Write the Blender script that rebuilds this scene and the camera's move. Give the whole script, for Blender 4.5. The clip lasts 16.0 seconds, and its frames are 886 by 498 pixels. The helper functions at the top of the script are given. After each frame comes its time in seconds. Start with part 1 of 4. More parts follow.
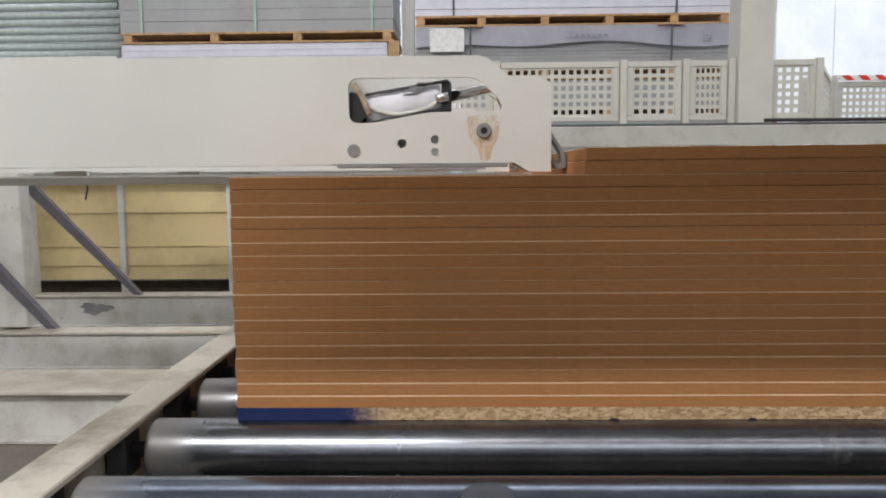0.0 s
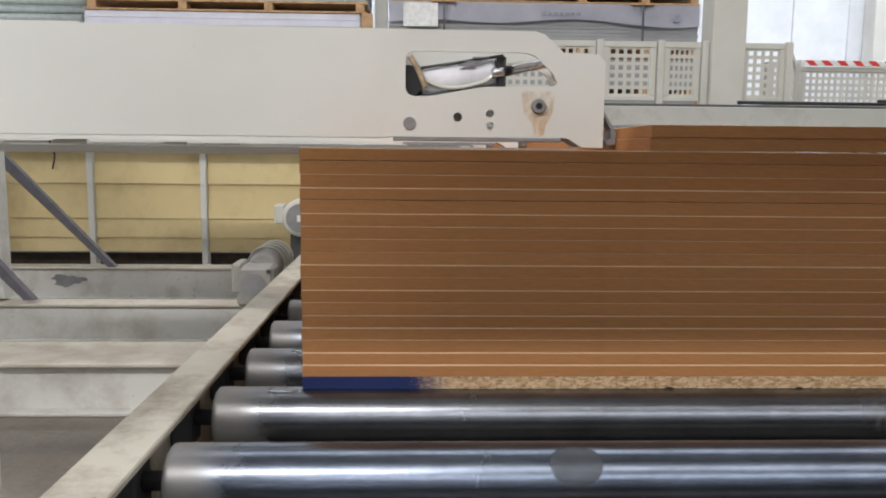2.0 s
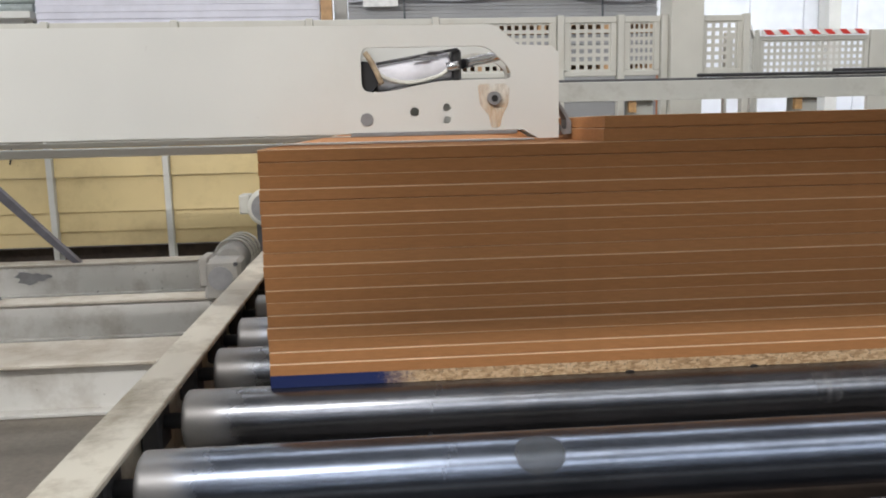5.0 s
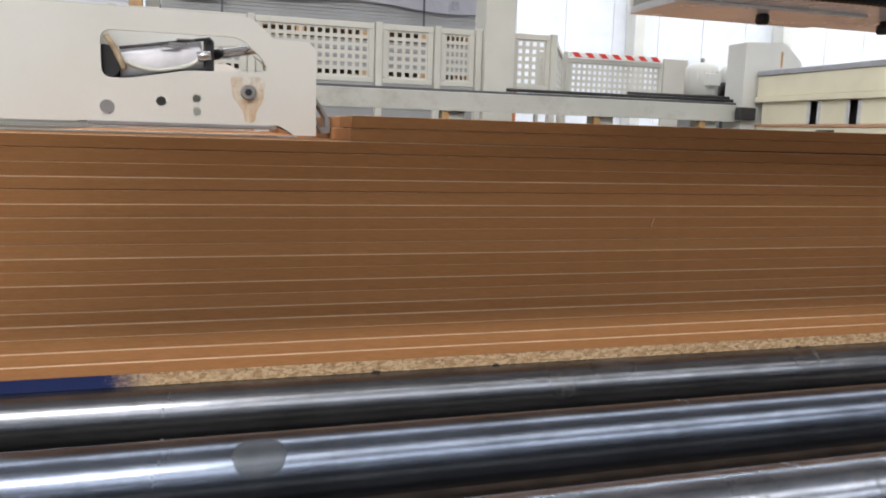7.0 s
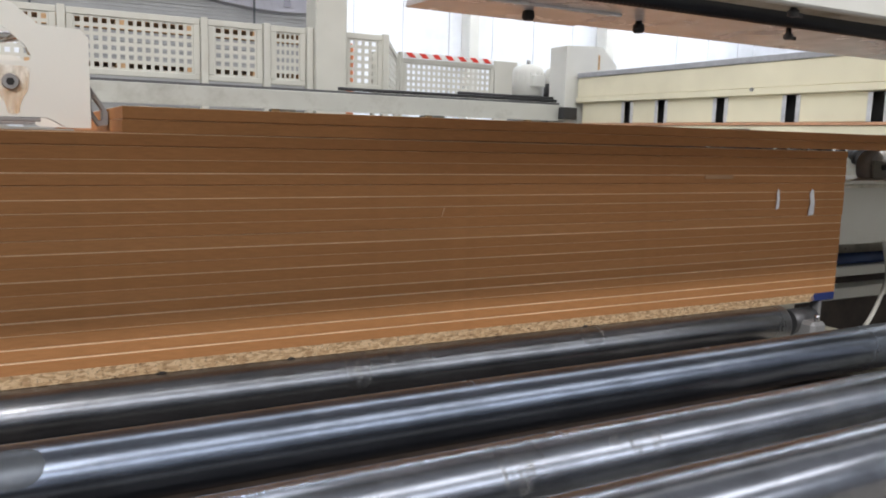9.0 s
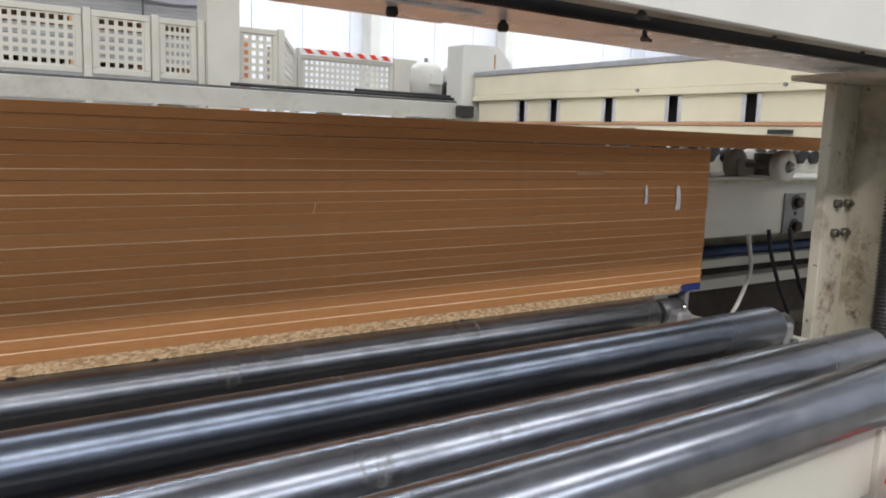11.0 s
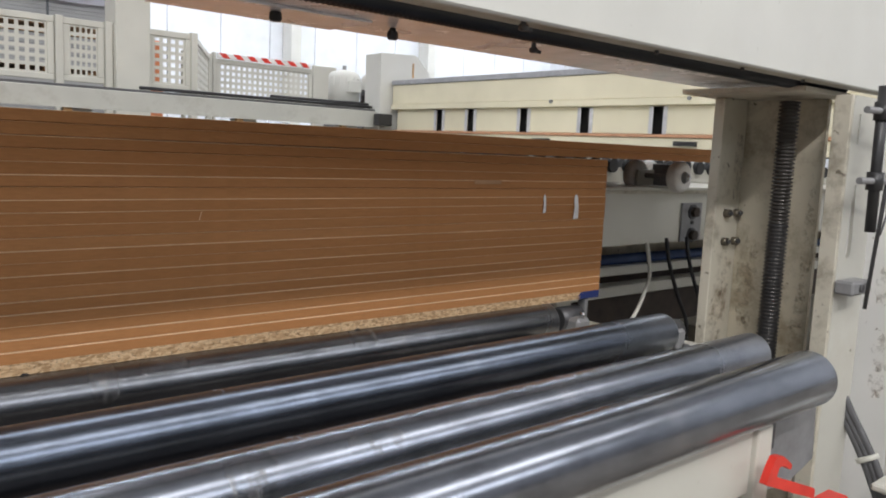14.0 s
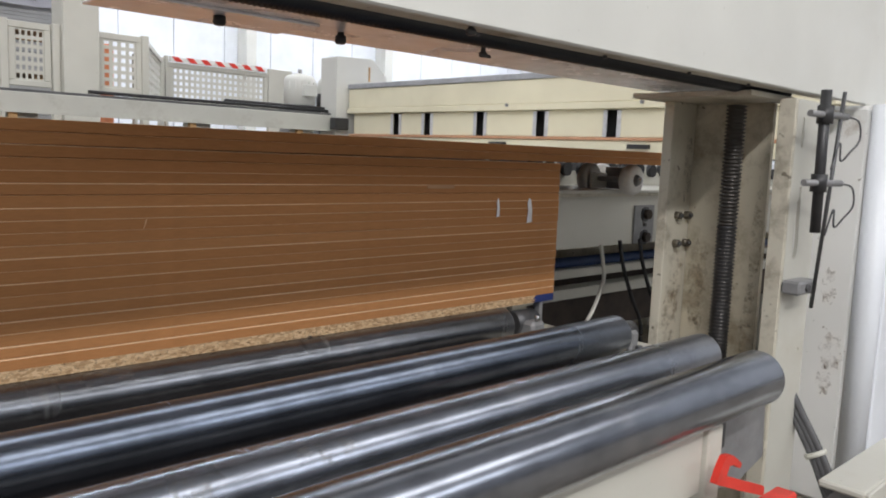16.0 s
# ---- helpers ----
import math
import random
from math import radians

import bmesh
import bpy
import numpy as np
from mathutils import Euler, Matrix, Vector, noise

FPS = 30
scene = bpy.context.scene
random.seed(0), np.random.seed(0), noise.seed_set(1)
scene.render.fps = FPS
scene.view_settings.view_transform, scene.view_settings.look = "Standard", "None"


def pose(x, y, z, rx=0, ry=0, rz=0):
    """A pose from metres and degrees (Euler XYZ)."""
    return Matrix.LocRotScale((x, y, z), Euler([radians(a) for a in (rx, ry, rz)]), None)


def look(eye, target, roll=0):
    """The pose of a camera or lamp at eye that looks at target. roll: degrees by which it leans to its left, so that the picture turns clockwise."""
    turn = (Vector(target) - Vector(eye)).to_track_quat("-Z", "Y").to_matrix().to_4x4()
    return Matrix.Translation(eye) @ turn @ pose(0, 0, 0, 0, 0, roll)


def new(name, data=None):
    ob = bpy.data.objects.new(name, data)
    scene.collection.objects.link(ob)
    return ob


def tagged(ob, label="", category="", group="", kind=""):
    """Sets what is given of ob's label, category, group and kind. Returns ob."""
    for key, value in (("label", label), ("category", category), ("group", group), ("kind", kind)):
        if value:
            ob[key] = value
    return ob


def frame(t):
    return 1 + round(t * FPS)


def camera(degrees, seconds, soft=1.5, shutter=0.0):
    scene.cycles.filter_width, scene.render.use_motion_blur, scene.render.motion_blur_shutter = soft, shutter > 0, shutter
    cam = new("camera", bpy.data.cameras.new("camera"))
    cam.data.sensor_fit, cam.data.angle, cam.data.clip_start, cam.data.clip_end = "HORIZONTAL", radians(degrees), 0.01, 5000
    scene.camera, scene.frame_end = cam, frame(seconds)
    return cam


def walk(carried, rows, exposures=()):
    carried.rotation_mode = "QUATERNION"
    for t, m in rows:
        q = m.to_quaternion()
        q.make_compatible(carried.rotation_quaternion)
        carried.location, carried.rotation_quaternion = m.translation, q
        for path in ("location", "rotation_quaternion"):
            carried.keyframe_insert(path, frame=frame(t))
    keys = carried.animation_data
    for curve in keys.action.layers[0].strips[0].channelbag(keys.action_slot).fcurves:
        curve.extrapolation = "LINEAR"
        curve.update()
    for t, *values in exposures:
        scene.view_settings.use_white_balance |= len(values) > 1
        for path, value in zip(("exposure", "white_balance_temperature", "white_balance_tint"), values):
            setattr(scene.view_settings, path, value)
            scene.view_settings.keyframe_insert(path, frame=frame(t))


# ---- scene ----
cam = camera(59.3, 16.0, soft=1.9)
PATH = [
    (0, (0.324, -1.094, 0.936), (0.281, 0.896, 0.74), -0.5),
    (0.5, (0.261, -1.1, 0.936), (0.211, 0.888, 0.722), 0.1),
    (1, (0.215, -1.107, 0.929), (0.187, 0.878, 0.69), 0.3),
    (1.5, (0.182, -1.12, 0.933), (0.218, 0.864, 0.685), 0.4),
    (2, (0.162, -1.113, 0.932), (0.237, 0.869, 0.676), 0.6),
    (2.5, (0.149, -1.113, 0.95), (0.233, 0.867, 0.681), 0.3),
    (3, (0.142, -1.111, 0.965), (0.219, 0.868, 0.69), -0.0),
    (3.2, (0.139, -1.111, 0.97), (0.211, 0.869, 0.694), -0.2),
    (5.3, (0.197, -1.127, 0.953), (0.382, 0.839, 0.637), -1.7),
    (5.5, (0.215, -1.118, 0.948), (0.456, 0.843, 0.634), -1.2),
    (6, (0.245, -1.124, 0.949), (0.611, 0.819, 0.646), -0.2),
    (6.5, (0.276, -1.131, 0.948), (0.753, 0.788, 0.646), 0.8),
    (7, (0.301, -1.136, 0.949), (0.876, 0.757, 0.652), 1.8),
    (7.5, (0.317, -1.146, 0.942), (0.978, 0.719, 0.652), 2.0),
    (8, (0.337, -1.156, 0.941), (1.092, 0.674, 0.657), 1.7),
    (8.5, (0.361, -1.17, 0.94), (1.214, 0.617, 0.659), 1.7),
    (9, (0.384, -1.178, 0.937), (1.314, 0.569, 0.654), 1.6),
    (9.5, (0.4, -1.187, 0.936), (1.392, 0.526, 0.65), 1.4),
    (12, (0.449, -1.224, 0.934), (1.653, 0.35, 0.661), 2.2),
    (12.5, (0.458, -1.229, 0.932), (1.688, 0.325, 0.662), 2.0),
    (13, (0.467, -1.236, 0.932), (1.713, 0.306, 0.667), 1.9),
    (13.5, (0.474, -1.241, 0.933), (1.736, 0.288, 0.677), 2.2),
    (14, (0.482, -1.241, 0.937), (1.77, 0.268, 0.685), 2.6),
    (14.5, (0.482, -1.234, 0.938), (1.798, 0.252, 0.694), 2.9),
    (15, (0.487, -1.238, 0.94), (1.821, 0.232, 0.7), 2.6),
    (15.5, (0.496, -1.246, 0.942), (1.839, 0.217, 0.702), 2.2),
    (16, (0.498, -1.244, 0.94), (1.863, 0.198, 0.701), 2.3),
]
walk(cam, [(t, look(eye, target, roll)) for t, eye, target, roll in PATH], [(0, -0.12), (3.2, -0.08), (6, 0.04), (9, 0.12), (12.5, 0.1), (16, 0.02)])

# ---- light ----
world = bpy.data.worlds.new("hall_air")
scene.world = world
world.use_nodes = True
sky = world.node_tree.nodes.new("ShaderNodeTexSky")
sky.sky_type, sky.sun_disc = "NISHITA", False
sky.sun_elevation, sky.sun_rotation = radians(50), radians(200)
world.node_tree.links.new(sky.outputs[0], world.node_tree.nodes["Background"].inputs[0])
world.node_tree.nodes["Background"].inputs[1].default_value = 0.1


def area(name, x, y, z, sx, sy, watts, colour=(1, 1, 1), rx=0, ry=0):
    """A roof light, window light or fill lamp that points down, turned by rx and ry degrees."""
    lamp = bpy.data.lights.new(name, "AREA")
    lamp.shape, lamp.size, lamp.size_y = "RECTANGLE", sx, sy
    lamp.energy, lamp.color = watts, colour
    ob = new(name, lamp)
    ob.matrix_world = pose(x, y, z, rx, ry, 0)
    return ob


area("roof_light_front", -5.3, -7.22, 7.9, 8.8, 0.42, 1100, (1.0, 0.98, 0.97), 45)
area("roof_light_overhead", 3.0, -5.8, 7.92, 20.0, 1.9, 470, (1.0, 0.985, 0.98))
area("roof_light_middle", 3.0, 2.6, 7.9, 18.0, 1.2, 260, (0.97, 0.975, 1.0))
area("roof_light_back", 4.0, 7.4, 7.9, 22.0, 0.7, 1250, (0.92, 0.95, 1.0), 30)
# added fill lamp at the windowless south wall, brightens rollers and machine fronts
area("fill_light_south", 5.0, -9.85, 5.8, 15.0, 1.6, 320, (0.94, 0.96, 1.0), 90)
area("window_light_left", -9.8, -2.0, 4.5, 5.0, 12.0, 110, (0.80, 0.90, 1.0), 0, -90)
area("window_light_right", 15.6, 6.0, 4.5, 5.0, 10.0, 320, (0.90, 0.95, 1.0), 0, 90)


# ---- materials ----
def nodes_of(name):
    m = bpy.data.materials.new(name)
    m.use_nodes = True
    nt = m.node_tree
    return m, nt, nt.nodes["Principled BSDF"]


def add(nt, kind, **values):
    n = nt.nodes.new(kind)
    for k, v in values.items():
        n.inputs[k].default_value = v
    return n


def ramp(nt, source, stops):
    r = nt.nodes.new("ShaderNodeValToRGB")
    els = r.color_ramp.elements
    while len(els) < len(stops):
        els.new(0.5)
    for e, (p, c) in zip(els, stops):
        e.position, e.color = p, (*c, 1) if len(c) == 3 else (c[0], c[0], c[0], 1)
    nt.links.new(source, r.inputs[0])
    return r.outputs[0]


def mix(nt, fac, a, b, kind="MIX"):
    n = nt.nodes.new("ShaderNodeMix")
    n.data_type, n.blend_type = "RGBA", kind
    for sock, v in ((n.inputs[0], fac), (n.inputs[6], a), (n.inputs[7], b)):
        if isinstance(v, bpy.types.NodeSocket):
            nt.links.new(v, sock)
        elif isinstance(v, (int, float)):
            sock.default_value = v
        else:
            sock.default_value = (*v, 1)
    return n.outputs[2]


def place(nt, scale=(1, 1, 1), kind="Object"):
    tc = nt.nodes.new("ShaderNodeTexCoord")
    mp = nt.nodes.new("ShaderNodeMapping")
    mp.inputs["Scale"].default_value = scale
    nt.links.new(tc.outputs[kind], mp.inputs[0])
    return mp.outputs[0]


def noise_of(nt, scale, detail=4.0, rough=0.6, stretch=(1, 1, 1)):
    n = add(nt, "ShaderNodeTexNoise", Scale=scale, Detail=detail, Roughness=rough)
    nt.links.new(place(nt, stretch), n.inputs["Vector"])
    return n.outputs[0]


def bump(nt, bsdf, height, strength=0.2, distance=0.002):
    b = add(nt, "ShaderNodeBump", Strength=strength, Distance=distance)
    nt.links.new(height, b.inputs["Height"])
    nt.links.new(b.outputs[0], bsdf.inputs["Normal"])


def painted(name, colour, dirt=(0.30, 0.25, 0.17), amount=0.5, rough=0.45, grime=3.0, lo=0.55, hi=0.78, metallic=0.0, speck=55, chip=0.70):
    """Old paint: cloudy tone, dirt in patches, small specks and an orange-peel skin."""
    m, nt, b = nodes_of(name)
    cloud = ramp(nt, noise_of(nt, 1.7, 3), [(0.3, tuple(c * 0.9 for c in colour)), (0.7, tuple(min(1, c * 1.05) for c in colour))])
    d = ramp(nt, noise_of(nt, grime, 8, 0.68), [(lo, (0,)), (hi, (amount,))])
    base = mix(nt, d, cloud, dirt)
    specks = ramp(nt, noise_of(nt, speck, 3, 0.6), [(chip, (0,)), (chip + 0.05, (min(1, amount * 0.9),))])
    base = mix(nt, specks, base, tuple(c * 0.5 for c in dirt))
    nt.links.new(base, b.inputs["Base Color"])
    nt.links.new(ramp(nt, noise_of(nt, 9, 5), [(0.3, (rough - 0.1,)), (0.7, (rough + 0.15,))]), b.inputs["Roughness"])
    b.inputs["Metallic"].default_value = metallic
    bump(nt, b, noise_of(nt, 140, 2), 0.12, 0.001)
    return m


def plain(name, colour, rough=0.5, metallic=0.0, vary=0.15, scale=20):
    m, nt, b = nodes_of(name)
    c = ramp(nt, noise_of(nt, scale, 5), [(0.3, tuple(k * (1 - vary) for k in colour)), (0.7, tuple(min(1, k * (1 + vary)) for k in colour))])
    nt.links.new(c, b.inputs["Base Color"])
    b.inputs["Roughness"].default_value, b.inputs["Metallic"].default_value = rough, metallic
    bump(nt, b, noise_of(nt, scale * 6, 3), 0.1, 0.001)
    return m


def mdf_material():
    """Sawn fibreboard edges: warm brown, fine fibre grain, each board a shade of its own."""
    m, nt, b = nodes_of("fibreboard")
    info = nt.nodes.new("ShaderNodeObjectInfo")
    tone = ramp(nt, info.outputs["Random"], [(0.0, (0.43, 0.194, 0.072)), (0.5, (0.455, 0.208, 0.079)), (1.0, (0.48, 0.224, 0.088))])
    fibre = ramp(nt, noise_of(nt, 60, 6, 0.7, (0.6, 1, 4)), [(0.3, (0.86,)), (0.7, (1.08,))])
    c = mix(nt, 1.0, tone, fibre, "MULTIPLY")
    long = ramp(nt, noise_of(nt, 1.3, 3, 0.6, (1, 1, 0.3)), [(0.3, (0.93,)), (0.7, (1.05,))])
    c = mix(nt, 1.0, c, long, "MULTIPLY")
    nt.links.new(c, b.inputs["Base Color"])
    b.inputs["Roughness"].default_value = 0.75
    b.inputs["Specular IOR Level"].default_value = 0.25
    bump(nt, b, noise_of(nt, 900, 3), 0.25, 0.0006)
    return m


def chipboard_material():
    """Coarse chipboard edge; both ends sprayed blue."""
    m, nt, b = nodes_of("chipboard")
    v = add(nt, "ShaderNodeTexVoronoi", Scale=260.0)
    nt.links.new(place(nt, (0.45, 1, 1.2)), v.inputs["Vector"])
    chips = ramp(nt, v.outputs["Color"], [(0.10, (0.36, 0.22, 0.11)), (0.38, (0.50, 0.32, 0.17)), (0.75, (0.66, 0.47, 0.28))])
    pits = ramp(nt, noise_of(nt, 190, 4, 0.7), [(0.34, (0.35,)), (0.46, (1.0,))])
    c = mix(nt, 1.0, chips, pits, "MULTIPLY")
    sep = nt.nodes.new("ShaderNodeSeparateXYZ")
    tc = nt.nodes.new("ShaderNodeTexCoord")
    nt.links.new(tc.outputs["Object"], sep.inputs[0])
    wob = nt.nodes.new("ShaderNodeMath")
    wob.operation = "MULTIPLY_ADD"
    wob.inputs[1].default_value, wob.inputs[2].default_value = 0.07, 0
    nt.links.new(noise_of(nt, 130, 4, 0.7), wob.inputs[0])
    nt.links.new(sep.outputs[0], wob.inputs[2])
    blue = ramp(nt, wob.outputs[0], [(0.0, (1,)), (0.195, (1,)), (0.255, (0,)), (1.0, (0,))])
    far = nt.nodes.new("ShaderNodeMath")
    far.operation = "GREATER_THAN"
    far.inputs[1].default_value = 2.035
    nt.links.new(wob.outputs[0], far.inputs[0])
    c = mix(nt, blue, c, (0.008, 0.020, 0.10))
    c = mix(nt, far.outputs[0], c, (0.012, 0.028, 0.14))
    nt.links.new(c, b.inputs["Base Color"])
    b.inputs["Roughness"].default_value = 0.8
    bump(nt, b, noise_of(nt, 330, 4), 0.6, 0.002)
    return m


def roller_material(name, gain, rough):
    """Worn bright steel tube: rings of wear along its length, faint stains, cloudy gloss; each tube has a tint of its own."""
    m, nt, b = nodes_of(name)
    info = nt.nodes.new("ShaderNodeObjectInfo")
    tint = ramp(nt, info.outputs["Random"], [(p, tuple(k * gain for k in c)) for p, c in ((0.0, (0.84, 0.92, 1.05)), (0.5, (0.95, 0.98, 1.03)), (1.0, (1.04, 1.02, 1.0)))])
    bands = noise_of(nt, 4.0, 5, 0.7, (1, 0.02, 0.02))
    c = ramp(nt, bands, [(0.30, (0.15, 0.16, 0.18)), (0.55, (0.18, 0.19, 0.21)), (0.66, (0.21, 0.215, 0.23)), (0.74, (0.30, 0.30, 0.31))])
    c = mix(nt, 1.0, c, tint, "MULTIPLY")
    stain = ramp(nt, noise_of(nt, 11, 6, 0.65, (0.5, 1, 1)), [(0.32, (0.84,)), (0.68, (1.06,))])
    c = mix(nt, 1.0, c, stain, "MULTIPLY")
    dust = ramp(nt, noise_of(nt, 75, 3, 0.6), [(0.73, (0,)), (0.80, (0.2,))])
    c = mix(nt, dust, c, (0.13, 0.11, 0.09))
    smear = ramp(nt, noise_of(nt, 24, 7, 0.72, (0.35, 1, 1)), [(0.36, (0.78,)), (0.52, (1.0,)), (0.70, (1.16,))])
    c = mix(nt, 1.0, c, smear, "MULTIPLY")
    bump(nt, b, noise_of(nt, 9, 5, 0.6, (0.25, 1, 1)), 0.05, 0.002)
    tc, sep = nt.nodes.new("ShaderNodeTexCoord"), nt.nodes.new("ShaderNodeSeparateXYZ")
    nt.links.new(tc.outputs["Object"], sep.inputs[0])
    wob = nt.nodes.new("ShaderNodeMath")
    wob.operation = "MULTIPLY_ADD"
    wob.inputs[1].default_value = 0.16
    nt.links.new(noise_of(nt, 14, 6, 0.7, (1, 1.4, 1.4)), wob.inputs[0])
    nt.links.new(sep.outputs[0], wob.inputs[2])
    reach = nt.nodes.new("ShaderNodeMath")
    reach.operation = "MULTIPLY_ADD"
    reach.inputs[1].default_value, reach.inputs[2].default_value = 0.4, 0.1
    nt.links.new(wob.outputs[0], reach.inputs[0])
    soiled = ramp(nt, reach.outputs[0], [(0.0, (0.85,)), (0.092, (0.75,)), (0.115, (0,)), (0.86, (0,)), (1.0, (0.4,))])
    c = mix(nt, soiled, c, (0.22, 0.205, 0.185))
    nt.links.new(c, b.inputs["Base Color"])
    nt.links.new(ramp(nt, soiled, [(0.0, (0.95,)), (1.0, (0.35,))]), b.inputs["Metallic"])
    gloss = ramp(nt, noise_of(nt, 6, 6, 0.7, (1, 0.3, 0.3)), [(0.25, (rough - 0.03,)), (0.75, (rough + 0.04,))])
    nt.links.new(mix(nt, soiled, gloss, (0.5, 0.5, 0.5)), b.inputs["Roughness"])
    return m


def concrete_material():
    m, nt, b = nodes_of("concrete")
    c = ramp(nt, noise_of(nt, 2.2, 8, 0.7), [(0.3, (0.15, 0.13, 0.105)), (0.7, (0.25, 0.22, 0.18))])
    s = ramp(nt, noise_of(nt, 45, 5, 0.7), [(0.3, (0.85,)), (0.7, (1.1,))])
    nt.links.new(mix(nt, 1.0, c, s, "MULTIPLY"), b.inputs["Base Color"])
    b.inputs["Roughness"].default_value = 0.7
    bump(nt, b, noise_of(nt, 60, 5), 0.2, 0.002)
    return m


CREAM = painted("cream_paint", (0.58, 0.57, 0.51), (0.40, 0.34, 0.24), 0.35, 0.42, 2.5)
WHITE = painted("white_paint", (0.68, 0.68, 0.64), (0.50, 0.46, 0.38), 0.25, 0.42, 2.0)
GLOSSWHITE = painted("gloss_white_paint", (0.87, 0.87, 0.90), (0.50, 0.47, 0.42), 0.25, 0.20, 3.0)
WORN = painted("worn_paint", (0.60, 0.57, 0.48), (0.20, 0.16, 0.10), 0.85, 0.55, 7.0, 0.48, 0.70)
DUSTTOP = painted("dusty_flange_paint", (0.52, 0.48, 0.41), (0.26, 0.20, 0.13), 0.7, 0.7, 6.0, 0.42, 0.72)
SOILED = painted("soiled_paint", (0.56, 0.51, 0.40), (0.15, 0.105, 0.05), 0.85, 0.6, 8.0, 0.46, 0.72, speck=24, chip=0.66)
CHIPPED = painted("chipped_paint", (0.58, 0.545, 0.45), (0.12, 0.09, 0.05), 0.8, 0.5, 11.0, 0.52, 0.76, speck=34, chip=0.66)
SPLASHED = painted("splashed_paint", (0.83, 0.83, 0.81), (0.30, 0.22, 0.13), 0.8, 0.45, 4.5, 0.60, 0.72)
BRIDGEPAINT = painted("dull_grey_paint", (0.50, 0.50, 0.455), (0.22, 0.19, 0.14), 0.55, 0.5, 4.0, 0.5, 0.75)
BEAMPAINT = painted("grey_white_paint", (0.64, 0.63, 0.59), (0.24, 0.20, 0.145), 0.6, 0.5, 5.0, 0.47, 0.75, speck=30, chip=0.68)
YELLOW = painted("yellowed_panel", (0.70, 0.56, 0.29), (0.40, 0.29, 0.14), 0.6, 0.4, 2.6, 0.5, 0.76)
PALECREAM = painted("pale_cream_paint", (0.80, 0.75, 0.57), (0.5, 0.45, 0.3), 0.25, 0.4, 2.0)
GREYCAP = plain("grey_strip", (0.36, 0.37, 0.40), 0.4)
GREYSTEEL = plain("grey_steel", (0.27, 0.27, 0.275), 0.5, 0.3)
DARKSTEEL = plain("dark_steel", (0.10, 0.10, 0.105), 0.45, 0.6)
BRACEGREY = plain("brace_grey", (0.125, 0.12, 0.135), 0.5)
RUBBER = plain("black_rubber", (0.018, 0.018, 0.02), 0.55)
HOSE = plain("black_hose", (0.02, 0.022, 0.028), 0.3)
GREYRUBBER = plain("grey_rubber", (0.09, 0.09, 0.095), 0.5)
BLACKBOX = plain("black_plastic", (0.03, 0.03, 0.032), 0.4)
CHROME = plain("bright_steel", (0.62, 0.62, 0.63), 0.22, 1.0)
ALU = plain("aluminium", (0.62, 0.63, 0.66), 0.48, 0.35)
DUSTY = painted("dusty_cast_iron", (0.27, 0.265, 0.25), (0.42, 0.38, 0.32), 0.6, 0.65, 8.0, 0.42, 0.7)
CYLWHITE = plain("anodised_white", (0.70, 0.70, 0.75), 0.6, 0.0)
NYLON = plain("white_nylon", (0.72, 0.71, 0.68), 0.5)
RED = plain("red_paint", (0.70, 0.045, 0.03), 0.35)
BLUETUBE = plain("blue_hose", (0.03, 0.06, 0.16), 0.4)
CABLEWHITE = plain("pale_cable", (0.62, 0.61, 0.55), 0.45)
PALLET = plain("pallet_wood", (0.50, 0.31, 0.16), 0.75, 0, 0.3, 12)
GREYPACK = plain("grey_board", (0.34, 0.345, 0.35), 0.5, 0, 0.08, 3)
WRAP = plain("pale_wrap", (0.66, 0.66, 0.74), 0.35, 0, 0.08, 5)
PAPER = plain("paper", (0.80, 0.80, 0.78), 0.6)
STRAP = plain("green_strap", (0.35, 0.50, 0.42), 0.4)
DARKSTRAP = plain("dark_strap", (0.08, 0.09, 0.10), 0.4)
INK = plain("ink", (0.30, 0.30, 0.36), 0.6)
PIPEGREY = plain("grey_pipe", (0.42, 0.47, 0.46), 0.4)
ORANGE = plain("orange_crate", (0.62, 0.22, 0.10), 0.6)
WALLWHITE = painted("wall_white", (0.80, 0.83, 0.88), (0.6, 0.6, 0.6), 0.15, 0.5, 1.2)
WALLGREY = painted("wall_grey", (0.30, 0.31, 0.33), (0.2, 0.2, 0.2), 0.2, 0.6, 1.0)
CEILING = painted("ceiling_grey", (0.42, 0.42, 0.43), (0.5, 0.5, 0.5), 0.2, 0.7, 1.0)
MDFSKIN = plain("fibreboard_skin", (0.80, 0.56, 0.35), 0.6, 0, 0.18, 7)
CHALK = plain("white_marker", (0.85, 0.84, 0.86), 0.7)
MDF, CHIP, CONCRETE = mdf_material(), chipboard_material(), concrete_material()
ROLLER = roller_material("roller_steel", 1.3, 0.25)
PALESTEEL = roller_material("paler_roller_steel", 2.1, 0.25)
GALV = roller_material("galvanised_roller", 2.1, 0.22)
DULL, ntd, bd = nodes_of("dull_steel")
ntd.links.new(ramp(ntd, noise_of(ntd, 30, 5), [(0.3, (0.09, 0.10, 0.115)), (0.7, (0.14, 0.15, 0.165))]), bd.inputs["Base Color"])
bd.inputs["Metallic"].default_value, bd.inputs["Roughness"].default_value, bd.inputs["Alpha"].default_value = 0.8, 0.5, 0.7
BRIGHT, ntb, bb = nodes_of("scuffed_steel")
ntb.links.new(ramp(ntb, noise_of(ntb, 26, 5, 0.7, (1.5, 0.6, 0.6)), [(0.3, (0.34, 0.34, 0.35)), (0.7, (0.58, 0.57, 0.56))]), bb.inputs["Base Color"])
